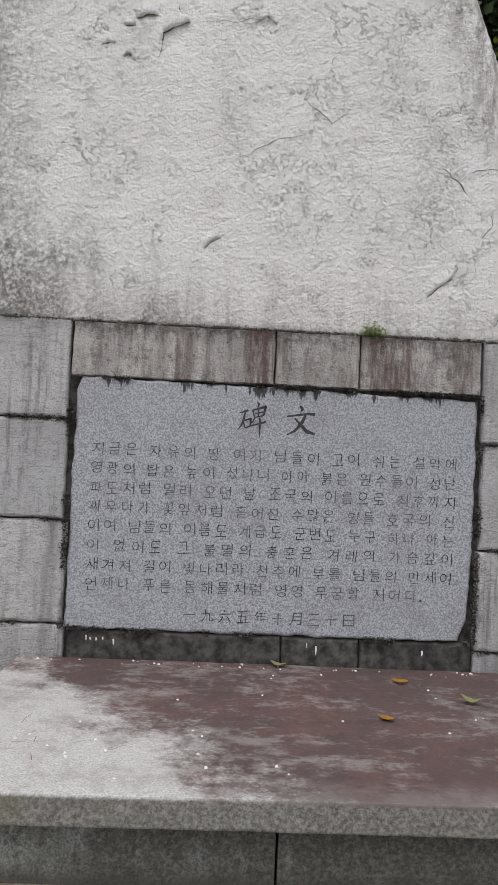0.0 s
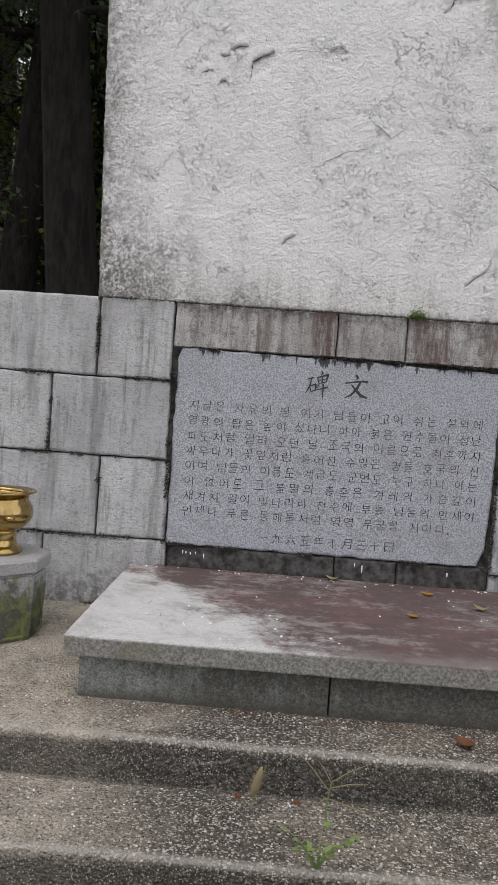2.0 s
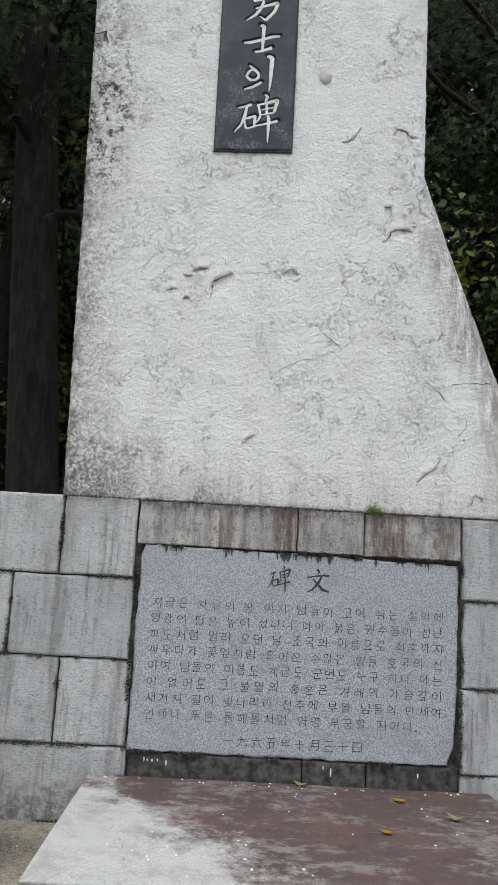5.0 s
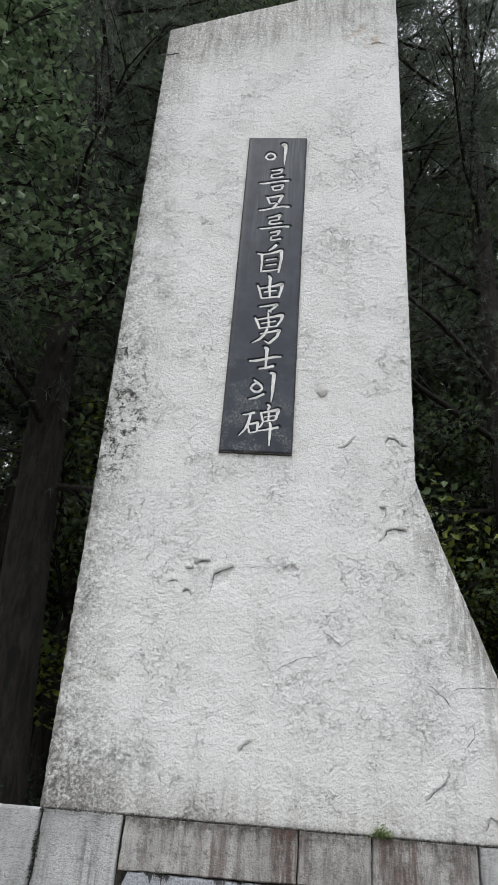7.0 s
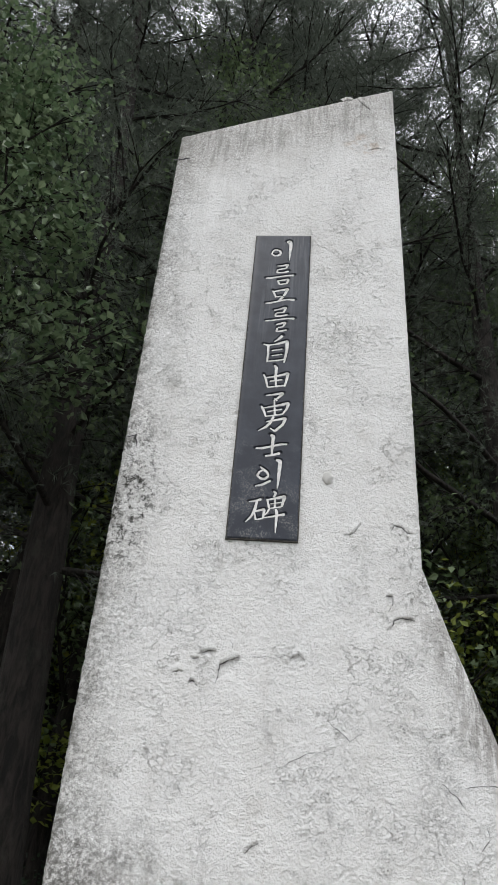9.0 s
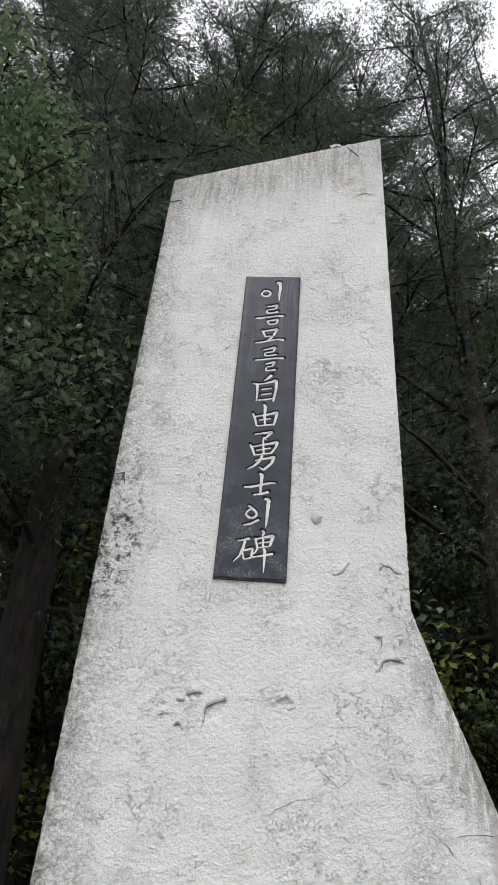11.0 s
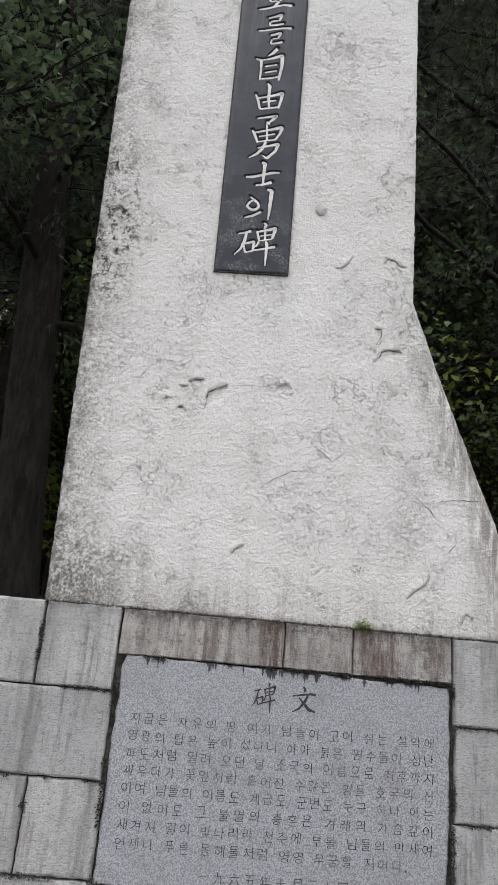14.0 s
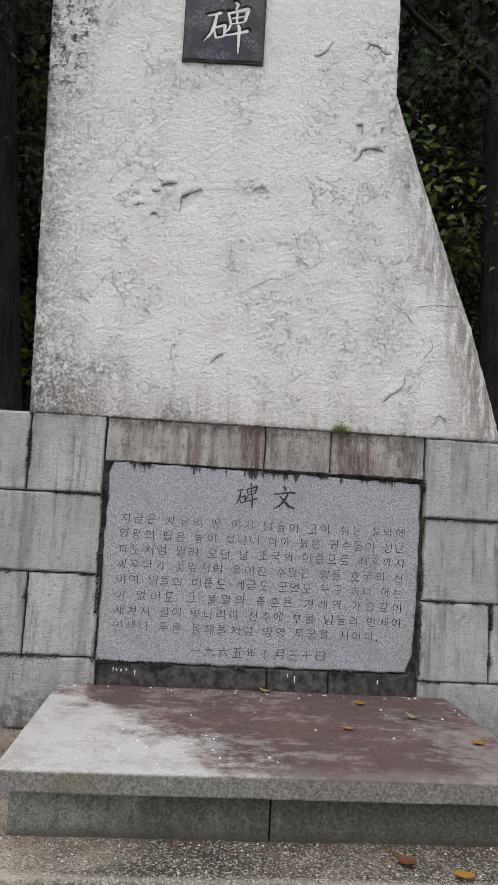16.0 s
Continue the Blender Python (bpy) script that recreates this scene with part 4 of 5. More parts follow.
def build_panel():
    panel = thing("name_panel", "tall blue-black slate panel with white carved characters set in the tower", "sign", at=(0.2, 0.0, 3.74))
    quad = ((-0.001, 3.738), (0.418, 3.762), (0.404, 6.572), (-0.029, 6.506))
    nu, nv = 86, 570
    u, v = np.meshgrid(np.linspace(0, 1, nu + 1), np.linspace(0, 1, nv + 1))
    q = [np.array(c) for c in quad]
    flat = ((1 - u) * (1 - v))[..., None] * q[0] + (u * (1 - v))[..., None] * q[1] + (u * v)[..., None] * q[2] + ((1 - u) * v)[..., None] * q[3]
    # how far each place lies inside the nearest stroke
    inside = np.full(u.shape, -1.0)
    for cx, cz, strokes in (BRUSH[c] for c in "이름모를自由勇士의碑"):
        near = np.abs(flat[..., 1] - cz) < 0.24
        pts = np.array([p for st in strokes for p in pen(st, 0.002)])
        d = np.hypot(flat[near][:, None, 0] - cx - pts[None, :, 0], flat[near][:, None, 1] - cz - pts[None, :, 1]) - pts[None, :, 2]
        inside[near] = np.maximum(inside[near], -d.min(1))
    cut = np.clip((inside + 0.007) / 0.005, 0, 1)
    rim = np.minimum(np.minimum(u, 1 - u) * 0.42, np.minimum(v, 1 - v) * 2.8)
    verts = []
    for j in range(nv + 1):
        for i in range(nu + 1):
            x, z = flat[j, i]
            e = noise.noise_vector((x * 9, 1, z * 9)) * 0.003 + noise.noise_vector((x * 45, 1, z * 45)) * 0.002 if rim[j, i] < 0.003 else Vector()
            y = -0.014 + 0.009 * cut[j, i] + 0.004 * max(0.0, 1 - rim[j, i] / 0.006)
            verts.append(local(panel, x + e.x, y, z + e.z))
    w = nu + 1
    faces = [(j * w + i, j * w + i + 1, (j + 1) * w + i + 1, (j + 1) * w + i) for j in range(nv) for i in range(nu)]
    ring = [i for i in range(w)] + [j * w + nu for j in range(1, nv + 1)] + [nv * w + i for i in range(nu - 1, -1, -1)] + [j * w for j in range(nv - 1, 0, -1)]
    base, n = len(verts), len(ring)
    verts += [(verts[k][0], 0.06, verts[k][2]) for k in ring]
    faces += [(ring[k], base + k, base + (k + 1) % n, ring[(k + 1) % n]) for k in range(n)]
    part("slab", raw("slab", verts, faces), SLATE, panel)
    # dark strip round the slab stands in for the shadow line at its edge
    bm = bmesh.new()
    for y in (-0.0085, 0.05):
        for (x, z), (ox, oz) in zip(quad, ((-1, -1), (1, -1), (1, 1), (-1, 1))):
            bm.verts.new(local(panel, x + ox * 0.007, y, z + oz * 0.008))
    bm.verts.ensure_lookup_table()
    for i in range(4):
        bm.faces.new([bm.verts[k] for k in (i, (i + 1) % 4, 4 + (i + 1) % 4, 4 + i)])
    inner = [bm.verts.new(local(panel, x, -0.0085, z)) for x, z in quad]
    bm.verts.ensure_lookup_table()
    for i in range(4):
        bm.faces.new((bm.verts[i], bm.verts[(i + 1) % 4], inner[(i + 1) % 4], inner[i]))
    part("edge_shade", bm, MORTAR, panel, "dark strip round the panel for its edge shadow")
    for c in "이름모를自由勇士의碑":
        cx, cz, strokes = BRUSH[c]
        me = brush_mesh(strokes, 0.002, lambda x, y, z: local(panel, cx + x, y, cz + z), -0.0065)
        part("character", me, CHALK, panel, "white carved character")
    return panel


build_panel()


# ---------------------------------------------------------------- the inscription plaque
def build_plaque():
    plaque = thing("inscription_plaque", "grey speckled granite plaque with engraved verse, uneven edges", "plaque", at=(0.57, 0.0, 0.6))
    x0, x1, z0, z1 = -0.235, 1.378, 0.598, 1.581
    loop = []
    def run(ax, az, bx, bz, m):
        for i in range(m):
            loop.append((ax + (bx - ax) * i / m, az + (bz - az) * i / m))
    run(x0 + 0.01, z0, x1 - 0.055, z0, 60)
    run(x1 - 0.055, z0, x1 - 0.024, z0 + 0.09, 8)
    run(x1 - 0.024, z0 + 0.09, x1 - 0.008, z0 + 0.32, 16)
    run(x1 - 0.008, z0 + 0.32, x1 - 0.004, z1 - 0.02, 36)
    run(x1 - 0.004, z1 - 0.02, x0 + 0.03, z1, 70)
    run(x0 + 0.03, z1, x0 + 0.008, z1 - 0.05, 8)
    run(x0 + 0.008, z1 - 0.05, x0 + 0.01, z0, 46)
    bm = bmesh.new()
    ring = []
    for inset, y in ((0.0, 0.09), (0.0, 0.012), (0.006, 0.004), (0.014, 0.0015)):
        row = []
        for x, z in loop:
            e = noise.noise_vector((x * 17, 3, z * 17)) * 0.007 + noise.noise_vector((x * 50, 8, z * 50)) * 0.003
            cx, cz = 0.57, 1.08
            d = Vector((cx - x, cz - z)).normalized() * inset
            row.append(bm.verts.new(local(plaque, x + e.x + d.x, y, z + e.z + d.y)))
        ring.append(row)
    n = len(loop)
    for a, b in zip(ring, ring[1:]):
        for i in range(n):
            bm.faces.new((a[i], a[(i + 1) % n], b[(i + 1) % n], b[i]))
    bm.faces.new(ring[-1])
    part("slab", bm, PLAQUE, plaque)
    rows = ("지금은 자유의 땅 여기 님들이 고이 쉬는 설악에", "영광의 탑은 높이 섰나니 아아 붉은 원수들이 성난", "파도처럼 밀려 오던 날 조국의 이름으로 최후까지",
            "싸우다가 꽃잎처럼 흩어진 수많은 영들 호국의 신", "이여 님들의 이름도 계급도 군번도 누구 하나 아는", "이 없어도 그 불멸의 충혼은 겨레의 가슴깊이",
            "새겨져 길이 빛나리라 천추에 부를 님들의 만세여", "언제나 푸른 동해물처럼 영영 무궁할 지어다")
    date = "一九六五年十月三十日"
    glyphs = letters("".join(rows).replace(" ", "") + date, 0.010)
    rng = random.Random(5)

    def line(spots, name, label):
        for c, x, z, w, h in spots:
            v, f, size = glyphs[c]
            full = max(size[0], size[1])
            sx, sz = (w / size[0], h / size[1]) if size[1] > 0.3 * full else (w / size[0], w / size[0])
            if size[0] < 0.45 * full:
                sx = h / size[1]
            lean = rng.uniform(-0.06, 0.06)
            verts = [local(plaque, x + (p[0] + p[1] * lean) * sx, 0.0003, z + (p[1] + p[0] * 0.05) * sz) for p in v]
            part(name, raw(name, verts, f), ENGRAVED, plaque, label)

    for r, text in enumerate(rows):
        right = 1.128 if r == 7 else 1.272 - r * 0.001
        pos, x = [], 0.0
        for c in text:
            if c == " ":
                x += 0.52
            else:
                pos.append((c, x))
                x += 1.0
        k = (right + 0.131) / pos[-1][1]
        z = 1.299 - r * 0.0752
        line([(c, -0.131 + q * k + rng.uniform(-1, 1) * 0.002, z + rng.uniform(-1, 1) * 0.003, 0.043, 0.047) for c, q in pos], "character", "small engraved dark character")
    for c, cx, cz, unit in (("碑", 0.467, 1.440, 0.00096), ("文", 0.662, 1.446, 0.00104)):
        me = brush_mesh(BRUSH[c][2], unit, lambda x, y, z: local(plaque, cx + x, y, cz + z), 0.0006)
        part("title_character", me, DARK_LINE, plaque, "large engraved dark title character")
    line([(c, 0.258 + i * 0.0697, 0.665 + rng.uniform(-1, 1) * 0.002, 0.046, 0.047) for i, c in enumerate(date)], "date_character", "engraved dark date character")
    bm = bmesh.new()
    bmesh.ops.create_cube(bm, size=1, matrix=Matrix.Translation(local(plaque, 1.168, 0.0003, 0.755)) @ Matrix.Diagonal((0.008, 0.001, 0.008, 1)))
    part("full_stop", bm, DARK_LINE, plaque)


build_plaque()


# ---------------------------------------------------------------- the incense burner on its pedestal
PX, PY = -0.892, -0.53


def octagon(r, z):
    """Corner ring of an octagon with sides parallel to the wall; r is the distance to a side."""
    c = r / math.cos(math.pi / 8)
    return [(c * math.cos(math.pi / 8 + i * math.pi / 4), c * math.sin(math.pi / 8 + i * math.pi / 4), z) for i in range(8)]


def loft(rings, cap=True):
    bm = bmesh.new()
    rows = [[bm.verts.new(p) for p in r] for r in rings]
    n = len(rows[0])
    for a, b in zip(rows, rows[1:]):
        for i in range(n):
            bm.faces.new((a[i], a[(i + 1) % n], b[(i + 1) % n], b[i]))
    if cap:
        bm.faces.new(rows[0][::-1])
        bm.faces.new(rows[-1])
    return bm


def build_pedestal():
    ped = thing("stone_pedestal", "mossy octagonal granite pedestal with arched niches standing on the platform", "pedestal", at=(PX, PY, PLATFORM_TOP))
    h = 0.345
    body = loft([octagon(0.195, -0.01), octagon(0.203, 0.10), octagon(0.207, 0.20), octagon(0.206, h - 0.085), octagon(0.203, h - 0.075)])
    part("body", body, PEDESTAL, ped)
    part("neck", loft([octagon(0.197, h - 0.076), octagon(0.197, h - 0.060)]), PEDESTAL, ped)
    part("cap", loft([octagon(0.205, h - 0.062), octagon(0.218, h - 0.055), octagon(0.220, h - 0.010), octagon(0.214, h)]), PEDESTAL, ped, "chamfered octagonal stone cap")
    for i in range(8):
        a = i * math.pi / 4
        w, hh = 0.052, 0.15
        outline = [(-w, 0.015), (w, 0.015)] + [(w * math.cos(t), hh - 0.05 + 0.055 * math.sin(t)) for t in [math.pi * k / 10 for k in range(11)]]
        rot = Matrix.Rotation(a, 3, "Z")
        verts, faces = [], []
        for s, d in ((1.0, 0.2075), (1.0, 0.2105), (0.86, 0.2105), (0.80, 0.2065)):
            for px, pz in outline:
                verts.append(rot @ Vector((d - (0.03 - pz * 0.1) * 0.25 if False else d, px * s, 0.07 + (pz - 0.07) * s)))
        m = len(outline)
        for k in range(3):
            for j in range(m):
                faces.append((k * m + j, k * m + (j + 1) % m, (k + 1) * m + (j + 1) % m, (k + 1) * m + j))
        part("niche_moulding", raw("niche_moulding", verts, faces), PEDESTAL, ped, "carved arched niche moulding")
    return h


PED_H = build_pedestal()


def build_burner():
    z = PLATFORM_TOP + PED_H
    pot = thing("incense_burner", "polished golden brass incense bowl standing on a stone pedestal", "incense burner", at=(PX + 0.005, PY, z))
    part("foot", lathe([(0.105, 0.0), (0.112, 0.004), (0.112, 0.014), (0.104, 0.024), (0.098, 0.030), (0.090, 0.034), (0.084, 0.048), (0.083, 0.090), (0.088, 0.100), (0.06, 0.100)], 56), BRASS, pot, smooth=True)
    part("bowl", lathe([(0.05, 0.098), (0.088, 0.100), (0.112, 0.110), (0.134, 0.130), (0.147, 0.156), (0.149, 0.178), (0.144, 0.202), (0.134, 0.220), (0.127, 0.230), (0.127, 0.254), (0.122, 0.254), (0.121, 0.230), (0.136, 0.196), (0.138, 0.161), (0.10, 0.126), (0.0, 0.121)], 64), BRASS, pot, smooth=True)
    part("rim", lathe([(0.120, 0.252), (0.128, 0.255), (0.150, 0.259), (0.158, 0.264), (0.158, 0.270), (0.150, 0.270), (0.128, 0.264), (0.120, 0.260), (0.120, 0.252)], 64), BRASS, pot, "flared brass rim", smooth=True)
    part("ash", lathe([(0.0, 0.211), (0.08, 0.213), (0.132, 0.210)], 32), SOOT, pot, "dark ash inside the bowl")
    for k in range(3):
        a = radians(-50 + k * 120)
        bm = bmesh.new()
        bmesh.ops.create_uvsphere(bm, u_segments=14, v_segments=8, radius=1, matrix=Matrix.Translation((0.148 * math.cos(a), 0.148 * math.sin(a), 0.166)) @ Matrix.Diagonal((0.022, 0.022, 0.012, 1)))
        part("boss", bm, BRASS, pot, "rounded brass boss", True)


build_burner()


# ---------------------------------------------------------------- the offering table
def build_table():
    table = thing("offering_table", "low granite offering table with a worn dark red film on top", "altar table", at=(0.56, -0.6, PLATFORM_TOP))
    def shift(bm):
        for v in bm.verts:
            v.co -= table.location
        return bm
    part("tabletop", shift(slab_box(-0.392, 1.525, -1.190, -0.012, 0.415, 0.489, 0.05, 0.006, 0.0022, 4)), TABLE, table, "thick granite top, partly dark red")
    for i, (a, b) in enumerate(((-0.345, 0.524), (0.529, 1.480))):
        part("plinth_stone", shift(slab_box(a, b, -1.140, -0.84, PLATFORM_TOP - 0.01, 0.416, 0.06, 0.005, 0.002, 6 + i)), PLINTH, table, "dark-mottled grey granite plinth stone")
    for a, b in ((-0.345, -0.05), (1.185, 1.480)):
        part("plinth_stone", shift(slab_box(a, b, -0.836, -0.02, PLATFORM_TOP - 0.01, 0.416, 0.08, 0.005, 0.002, 9)), PLINTH, table, "dark-mottled grey granite plinth stone")


build_table()


# ---------------------------------------------------------------- trees
def leaf_mesh(name, centres, size, rng, aim=None, narrow=0.62, jitter=0.35):
    """Many small folded leaves, as one mesh."""
    n = len(centres)
    c = np.asarray(centres)
    d = rng.normal(size=(n, 3))
    d[:, 2] *= 0.55
    d[:, 2] -= 0.15
    d /= np.linalg.norm(d, axis=1)[:, None]
    up = rng.normal(size=(n, 3)) * 0.55 + np.array((0, 0, 1.0))
    s = np.cross(d, up)
    s /= np.linalg.norm(s, axis=1)[:, None]
    nrm = np.cross(s, d)
    L = size * rng.uniform(1 - jitter, 1 + jitter, n)[:, None]
    W = L * narrow * 0.5
    base, tip = c, c + d * L
    mid = c + d * L * 0.62 + nrm * L * 0.09
    v = np.stack((base, mid - s * W, tip, mid + s * W), 1).reshape(-1, 3)
    i = np.arange(n)[:, None] * 4
    f = np.concatenate((i + [0, 1, 2], i + [0, 2, 3]), 0)
    return raw(name, v.tolist(), f.tolist())


def needle_mesh(name, centres, dirs, length, rng, per=6):
    """Tufts of thin needles, as one mesh."""
    c = np.repeat(np.asarray(centres), per, 0)
    a = np.repeat(np.asarray(dirs), per, 0)
    n = len(c)
    d = a + rng.normal(size=(n, 3)) * 0.75
    d /= np.linalg.norm(d, axis=1)[:, None]
    s = np.cross(d, rng.normal(size=(n, 3)))
    s /= np.linalg.norm(s, axis=1)[:, None]
    L = length * rng.uniform(0.7, 1.2, n)[:, None]
    v = np.stack((c - s * 0.0065, c + s * 0.0065, c + d * L), 1).reshape(-1, 3)
    f = np.arange(n * 3).reshape(-1, 3)
    return raw(name, v.tolist(), f.tolist())


def build_tree(name, label, seed, height, radius, first, reach, kind, leaves, size, lean=(0, 0), sweep=None, material=None):
    """Tapered trunk, limbs that fork, and a crown of single leaves or needle tufts at the twigs."""
    rng, rnd = np.random.default_rng(seed), random.Random(seed)
    tree = thing(name, label, "tree")
    spine, rad = [], []
    m = 14
    for i in range(m + 1):
        t = i / m
        spine.append(Vector((lean[0] * t + 0.12 * math.sin(t * 5 + seed) * t * height / 12, lean[1] * t + 0.12 * math.cos(t * 4 + seed) * t * height / 12, -0.6 + (height + 0.6) * t)))
        rad.append(radius * (1.25 if i == 0 else 1) * (1 - 0.88 * t) + 0.012)
    v, f = tube(spine, rad, 10)
    wood_v, wood_f = [], []
    tips, dirs = [], []

    def add(points, radii, sides):
        a, b = tube(points, radii, sides)
        k = len(wood_v)
        wood_v.extend(a)
        wood_f.extend([tuple(k + q for q in r) for r in b])

    limbs = int(16 + height * 1.6)
    for i in range(limbs):
        t = first + (1 - first) * (i + rnd.random() * 0.7) / limbs
        p = spine[min(m, int(t * m))].lerp(spine[min(m, int(t * m) + 1)], t * m - int(t * m))
        a = i * 2.39996 + rnd.uniform(-0.4, 0.4)
        if sweep is not None and rnd.random() < 0.6:
            a = sweep + rnd.uniform(-0.7, 0.7)
        spread = reach * (1 - 0.62 * (t - first) / (1 - first)) * rnd.uniform(0.65, 1.1)
        rise = rnd.uniform(-0.12, 0.3) if kind == "pine" else rnd.uniform(0.05, 0.7)
        d = Vector((math.cos(a), math.sin(a), rise)).normalized()
        pts = [p]
        k = 5
        for j in range(1, k + 1):
            d = (d + Vector((rnd.uniform(-1, 1), rnd.uniform(-1, 1), rnd.uniform(-0.6, 0.8))) * 0.16).normalized()
            pts.append(pts[-1] + d * spread / k)
        r0 = min(radius * 0.3, 0.010 + spread * 0.010)
        add(pts, [r0 * (1 - 0.85 * j / k) + 0.004 for j in range(k + 1)], 5)
        for j in range(1, k + 1):
            for q in range(3 if j < k else 4):
                e = (d + Vector((rnd.uniform(-1, 1), rnd.uniform(-1, 1), rnd.uniform(-0.5, 0.6))) * 0.95).normalized()
                l = spread * rnd.uniform(0.14, 0.34)
                start = pts[j - 1].lerp(pts[j], rnd.random())
                mid, end = start + e * l * 0.5 + Vector((0, 0, 0.03)), start + e * l
                add([start, mid, end], [0.012, 0.008, 0.004], 3)
                tips += [start.lerp(end, w) for w in (0.35, 0.6, 0.8, 1.0)]
                dirs += [e] * 4
    part("trunk", raw("trunk", v, f, True), BARK, tree)
    part("branchwork", raw("branchwork", wood_v, wood_f, True), BARK, tree, "dark forking limbs")
    tips, dirs = np.array(tips), np.array(dirs)
    pick = rng.integers(0, len(tips), leaves)
    if kind == "pine":
        c = tips[pick] + rng.normal(size=(leaves, 3)) * 0.16
        part("crown", needle_mesh("crown", c, dirs[pick], size, rng), material or NEEDLE, tree, "dark green pine needles")
    else:
        c = tips[pick] + rng.normal(size=(leaves, 3)) * np.array((0.20, 0.20, 0.13))
        part("crown", leaf_mesh("crown", c, size, rng), material or BROAD, tree, "small green leaves")
    return tree


def stand(tree, x, y, turn=0.0, scale=1.0):
    tree.matrix_basis = Matrix.LocRotScale((x, y, ground_height(x, y) - 0.05), Euler((0, 0, radians(turn))), (scale,) * 3)
    return tree


def forest():
    pine = build_tree("pine_tree", "tall dark pine behind the wall with bare lower trunk", 11, 22, 0.27, 0.24, 3.4, "pine", 15000, 0.12, lean=(-2.2, 0.0))
    stand(pine, -1.45, 3.4, 0)
    stand(copy_thing(pine, Matrix()), -3.5, 6.0, 180)
    pine_b = build_tree("pine_tree", "tall pine with dark sloping limbs", 23, 25, 0.23, 0.21, 4.4, "pine", 24000, 0.105)
    stand(pine_b, 3.9, 5.0, 0)
    broad = build_tree("broadleaf_tree", "leafy green tree among pines", 31, 17, 0.16, 0.14, 4.0, "broad", 20000, 0.10)
    stand(broad, 5.2, 7.8, 0)
    yellow = build_tree("broadleaf_tree", "yellow-green leafy tree deep in the wood", 37, 10, 0.12, 0.12, 3.4, "broad", 13000, 0.10, material=BRIGHT)
    stand(yellow, -3.4, 10.5, 0)
    ginkgo = build_tree("broadleaf_tree", "young tree with broad pale green leaves beside the tower", 43, 11.6, 0.10, 0.50, 2.5, "broad", 8500, 0.10, sweep=0.1, material=GINKGO)
    stand(ginkgo, -3.7, 1.5, 0)
    rng = random.Random(3)
    spots = [(-5.0, 5.5), (-1.4, 7.0), (1.0, 7.0), (2.6, 8.2), (-3.6, 7.5), (8.8, 6.4), (-7.2, 4.0), (7.8, 8.6), (0.2, 9.5), (3.9, 11.0), (-6.0, 10.5), (1.6, 13.5),
             (-2.6, 14.0), (6.0, 14.0), (-8.5, 14.5), (9.5, 12.5), (4.0, 17.5), (-4.8, 18.5), (0.0, 18.5), (8.5, 18.5), (-9.5, 20), (12, 17), (-12, 8.5), (12.0, 7.0), (-12.5, 16), (2.5, 23), (-6.5, 25), (7, 25), (-1, 28), (-13, 25), (13, 25), (-3.0, 8.6), (0.2, 8.0), (4.8, 8.4), (-5.2, 8.2), (-0.9, 11.5), (2.4, 10.5), (5.8, 11.0), (-4.4, 12.5), (-0.4, 6.4), (-2.4, 6.9), (-6.2, 6.6)]
    kinds = (pine_b, broad, broad, pine_b, yellow, broad, pine_b)
    for i, (x, y) in enumerate(spots):
        t = copy_thing(kinds[i % 7], Matrix())
        stand(t, x + rng.uniform(-0.4, 0.4), y + rng.uniform(-0.5, 0.5), rng.uniform(0, 360), rng.uniform(0.9, 1.2))
    for x, y, turn, size in ((0.4, 7.6, 20, 1.15), (3.0, 9.0, 75, 1.15), (1.5, 9.2, 200, 1.2), (-0.8, 9.0, 110, 1.15), (-0.7, 6.0, 130, 1.1)):
        stand(copy_thing(pine_b, Matrix()), x, y, turn, size)
    for x, y, turn, size in ((4.6, 9.5, 60, 0.9), (6.6, 10.5, 160, 1.0)):
        stand(copy_thing(yellow, Matrix()), x, y, turn, size)
    # the far edge of the clearing, mirrored by the brass
    for i, (x, y) in enumerate(((-16, -20), (-10, -26), (-3, -24), (4, -27), (11, -24), (17, -19), (-20, -10), (21, -9))):
        t = copy_thing(kinds[i % 3], Matrix())
        stand(t, x, y, i * 50, 0.8)
    # undergrowth
    bush = thing("bush", "dark leafy undergrowth at the edge of the wood", "bush")
    nr = np.random.default_rng(8)
    stems_v, stems_f = [], []
    cs = []
    for k in range(26):
        a, l = k * 2.4, 0.5 + 0.5 * ((k * 37) % 10) / 10
        tip = Vector((math.cos(a) * l * 0.7, math.sin(a) * l * 0.7, l))
        vv, ff = tube([Vector((0, 0, -0.1)), tip * 0.5 + Vector((0, 0, 0.12)), tip], [0.012, 0.008, 0.003], 4)
        b = len(stems_v)
        stems_v += vv
        stems_f += [tuple(b + q for q in r) for r in ff]
        cs += [tip * w for w in np.linspace(0.3, 1.05, 12)]
    cs = np.array(cs)
    cs = cs[nr.integers(0, len(cs), 3600)] + nr.normal(size=(3600, 3)) * 0.14
    part("stems", raw("stems", stems_v, stems_f), BARK, bush)
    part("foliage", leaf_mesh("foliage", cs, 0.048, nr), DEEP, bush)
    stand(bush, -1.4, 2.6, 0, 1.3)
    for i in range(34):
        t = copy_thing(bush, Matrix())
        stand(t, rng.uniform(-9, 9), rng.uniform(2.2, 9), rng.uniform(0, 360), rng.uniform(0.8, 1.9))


forest()


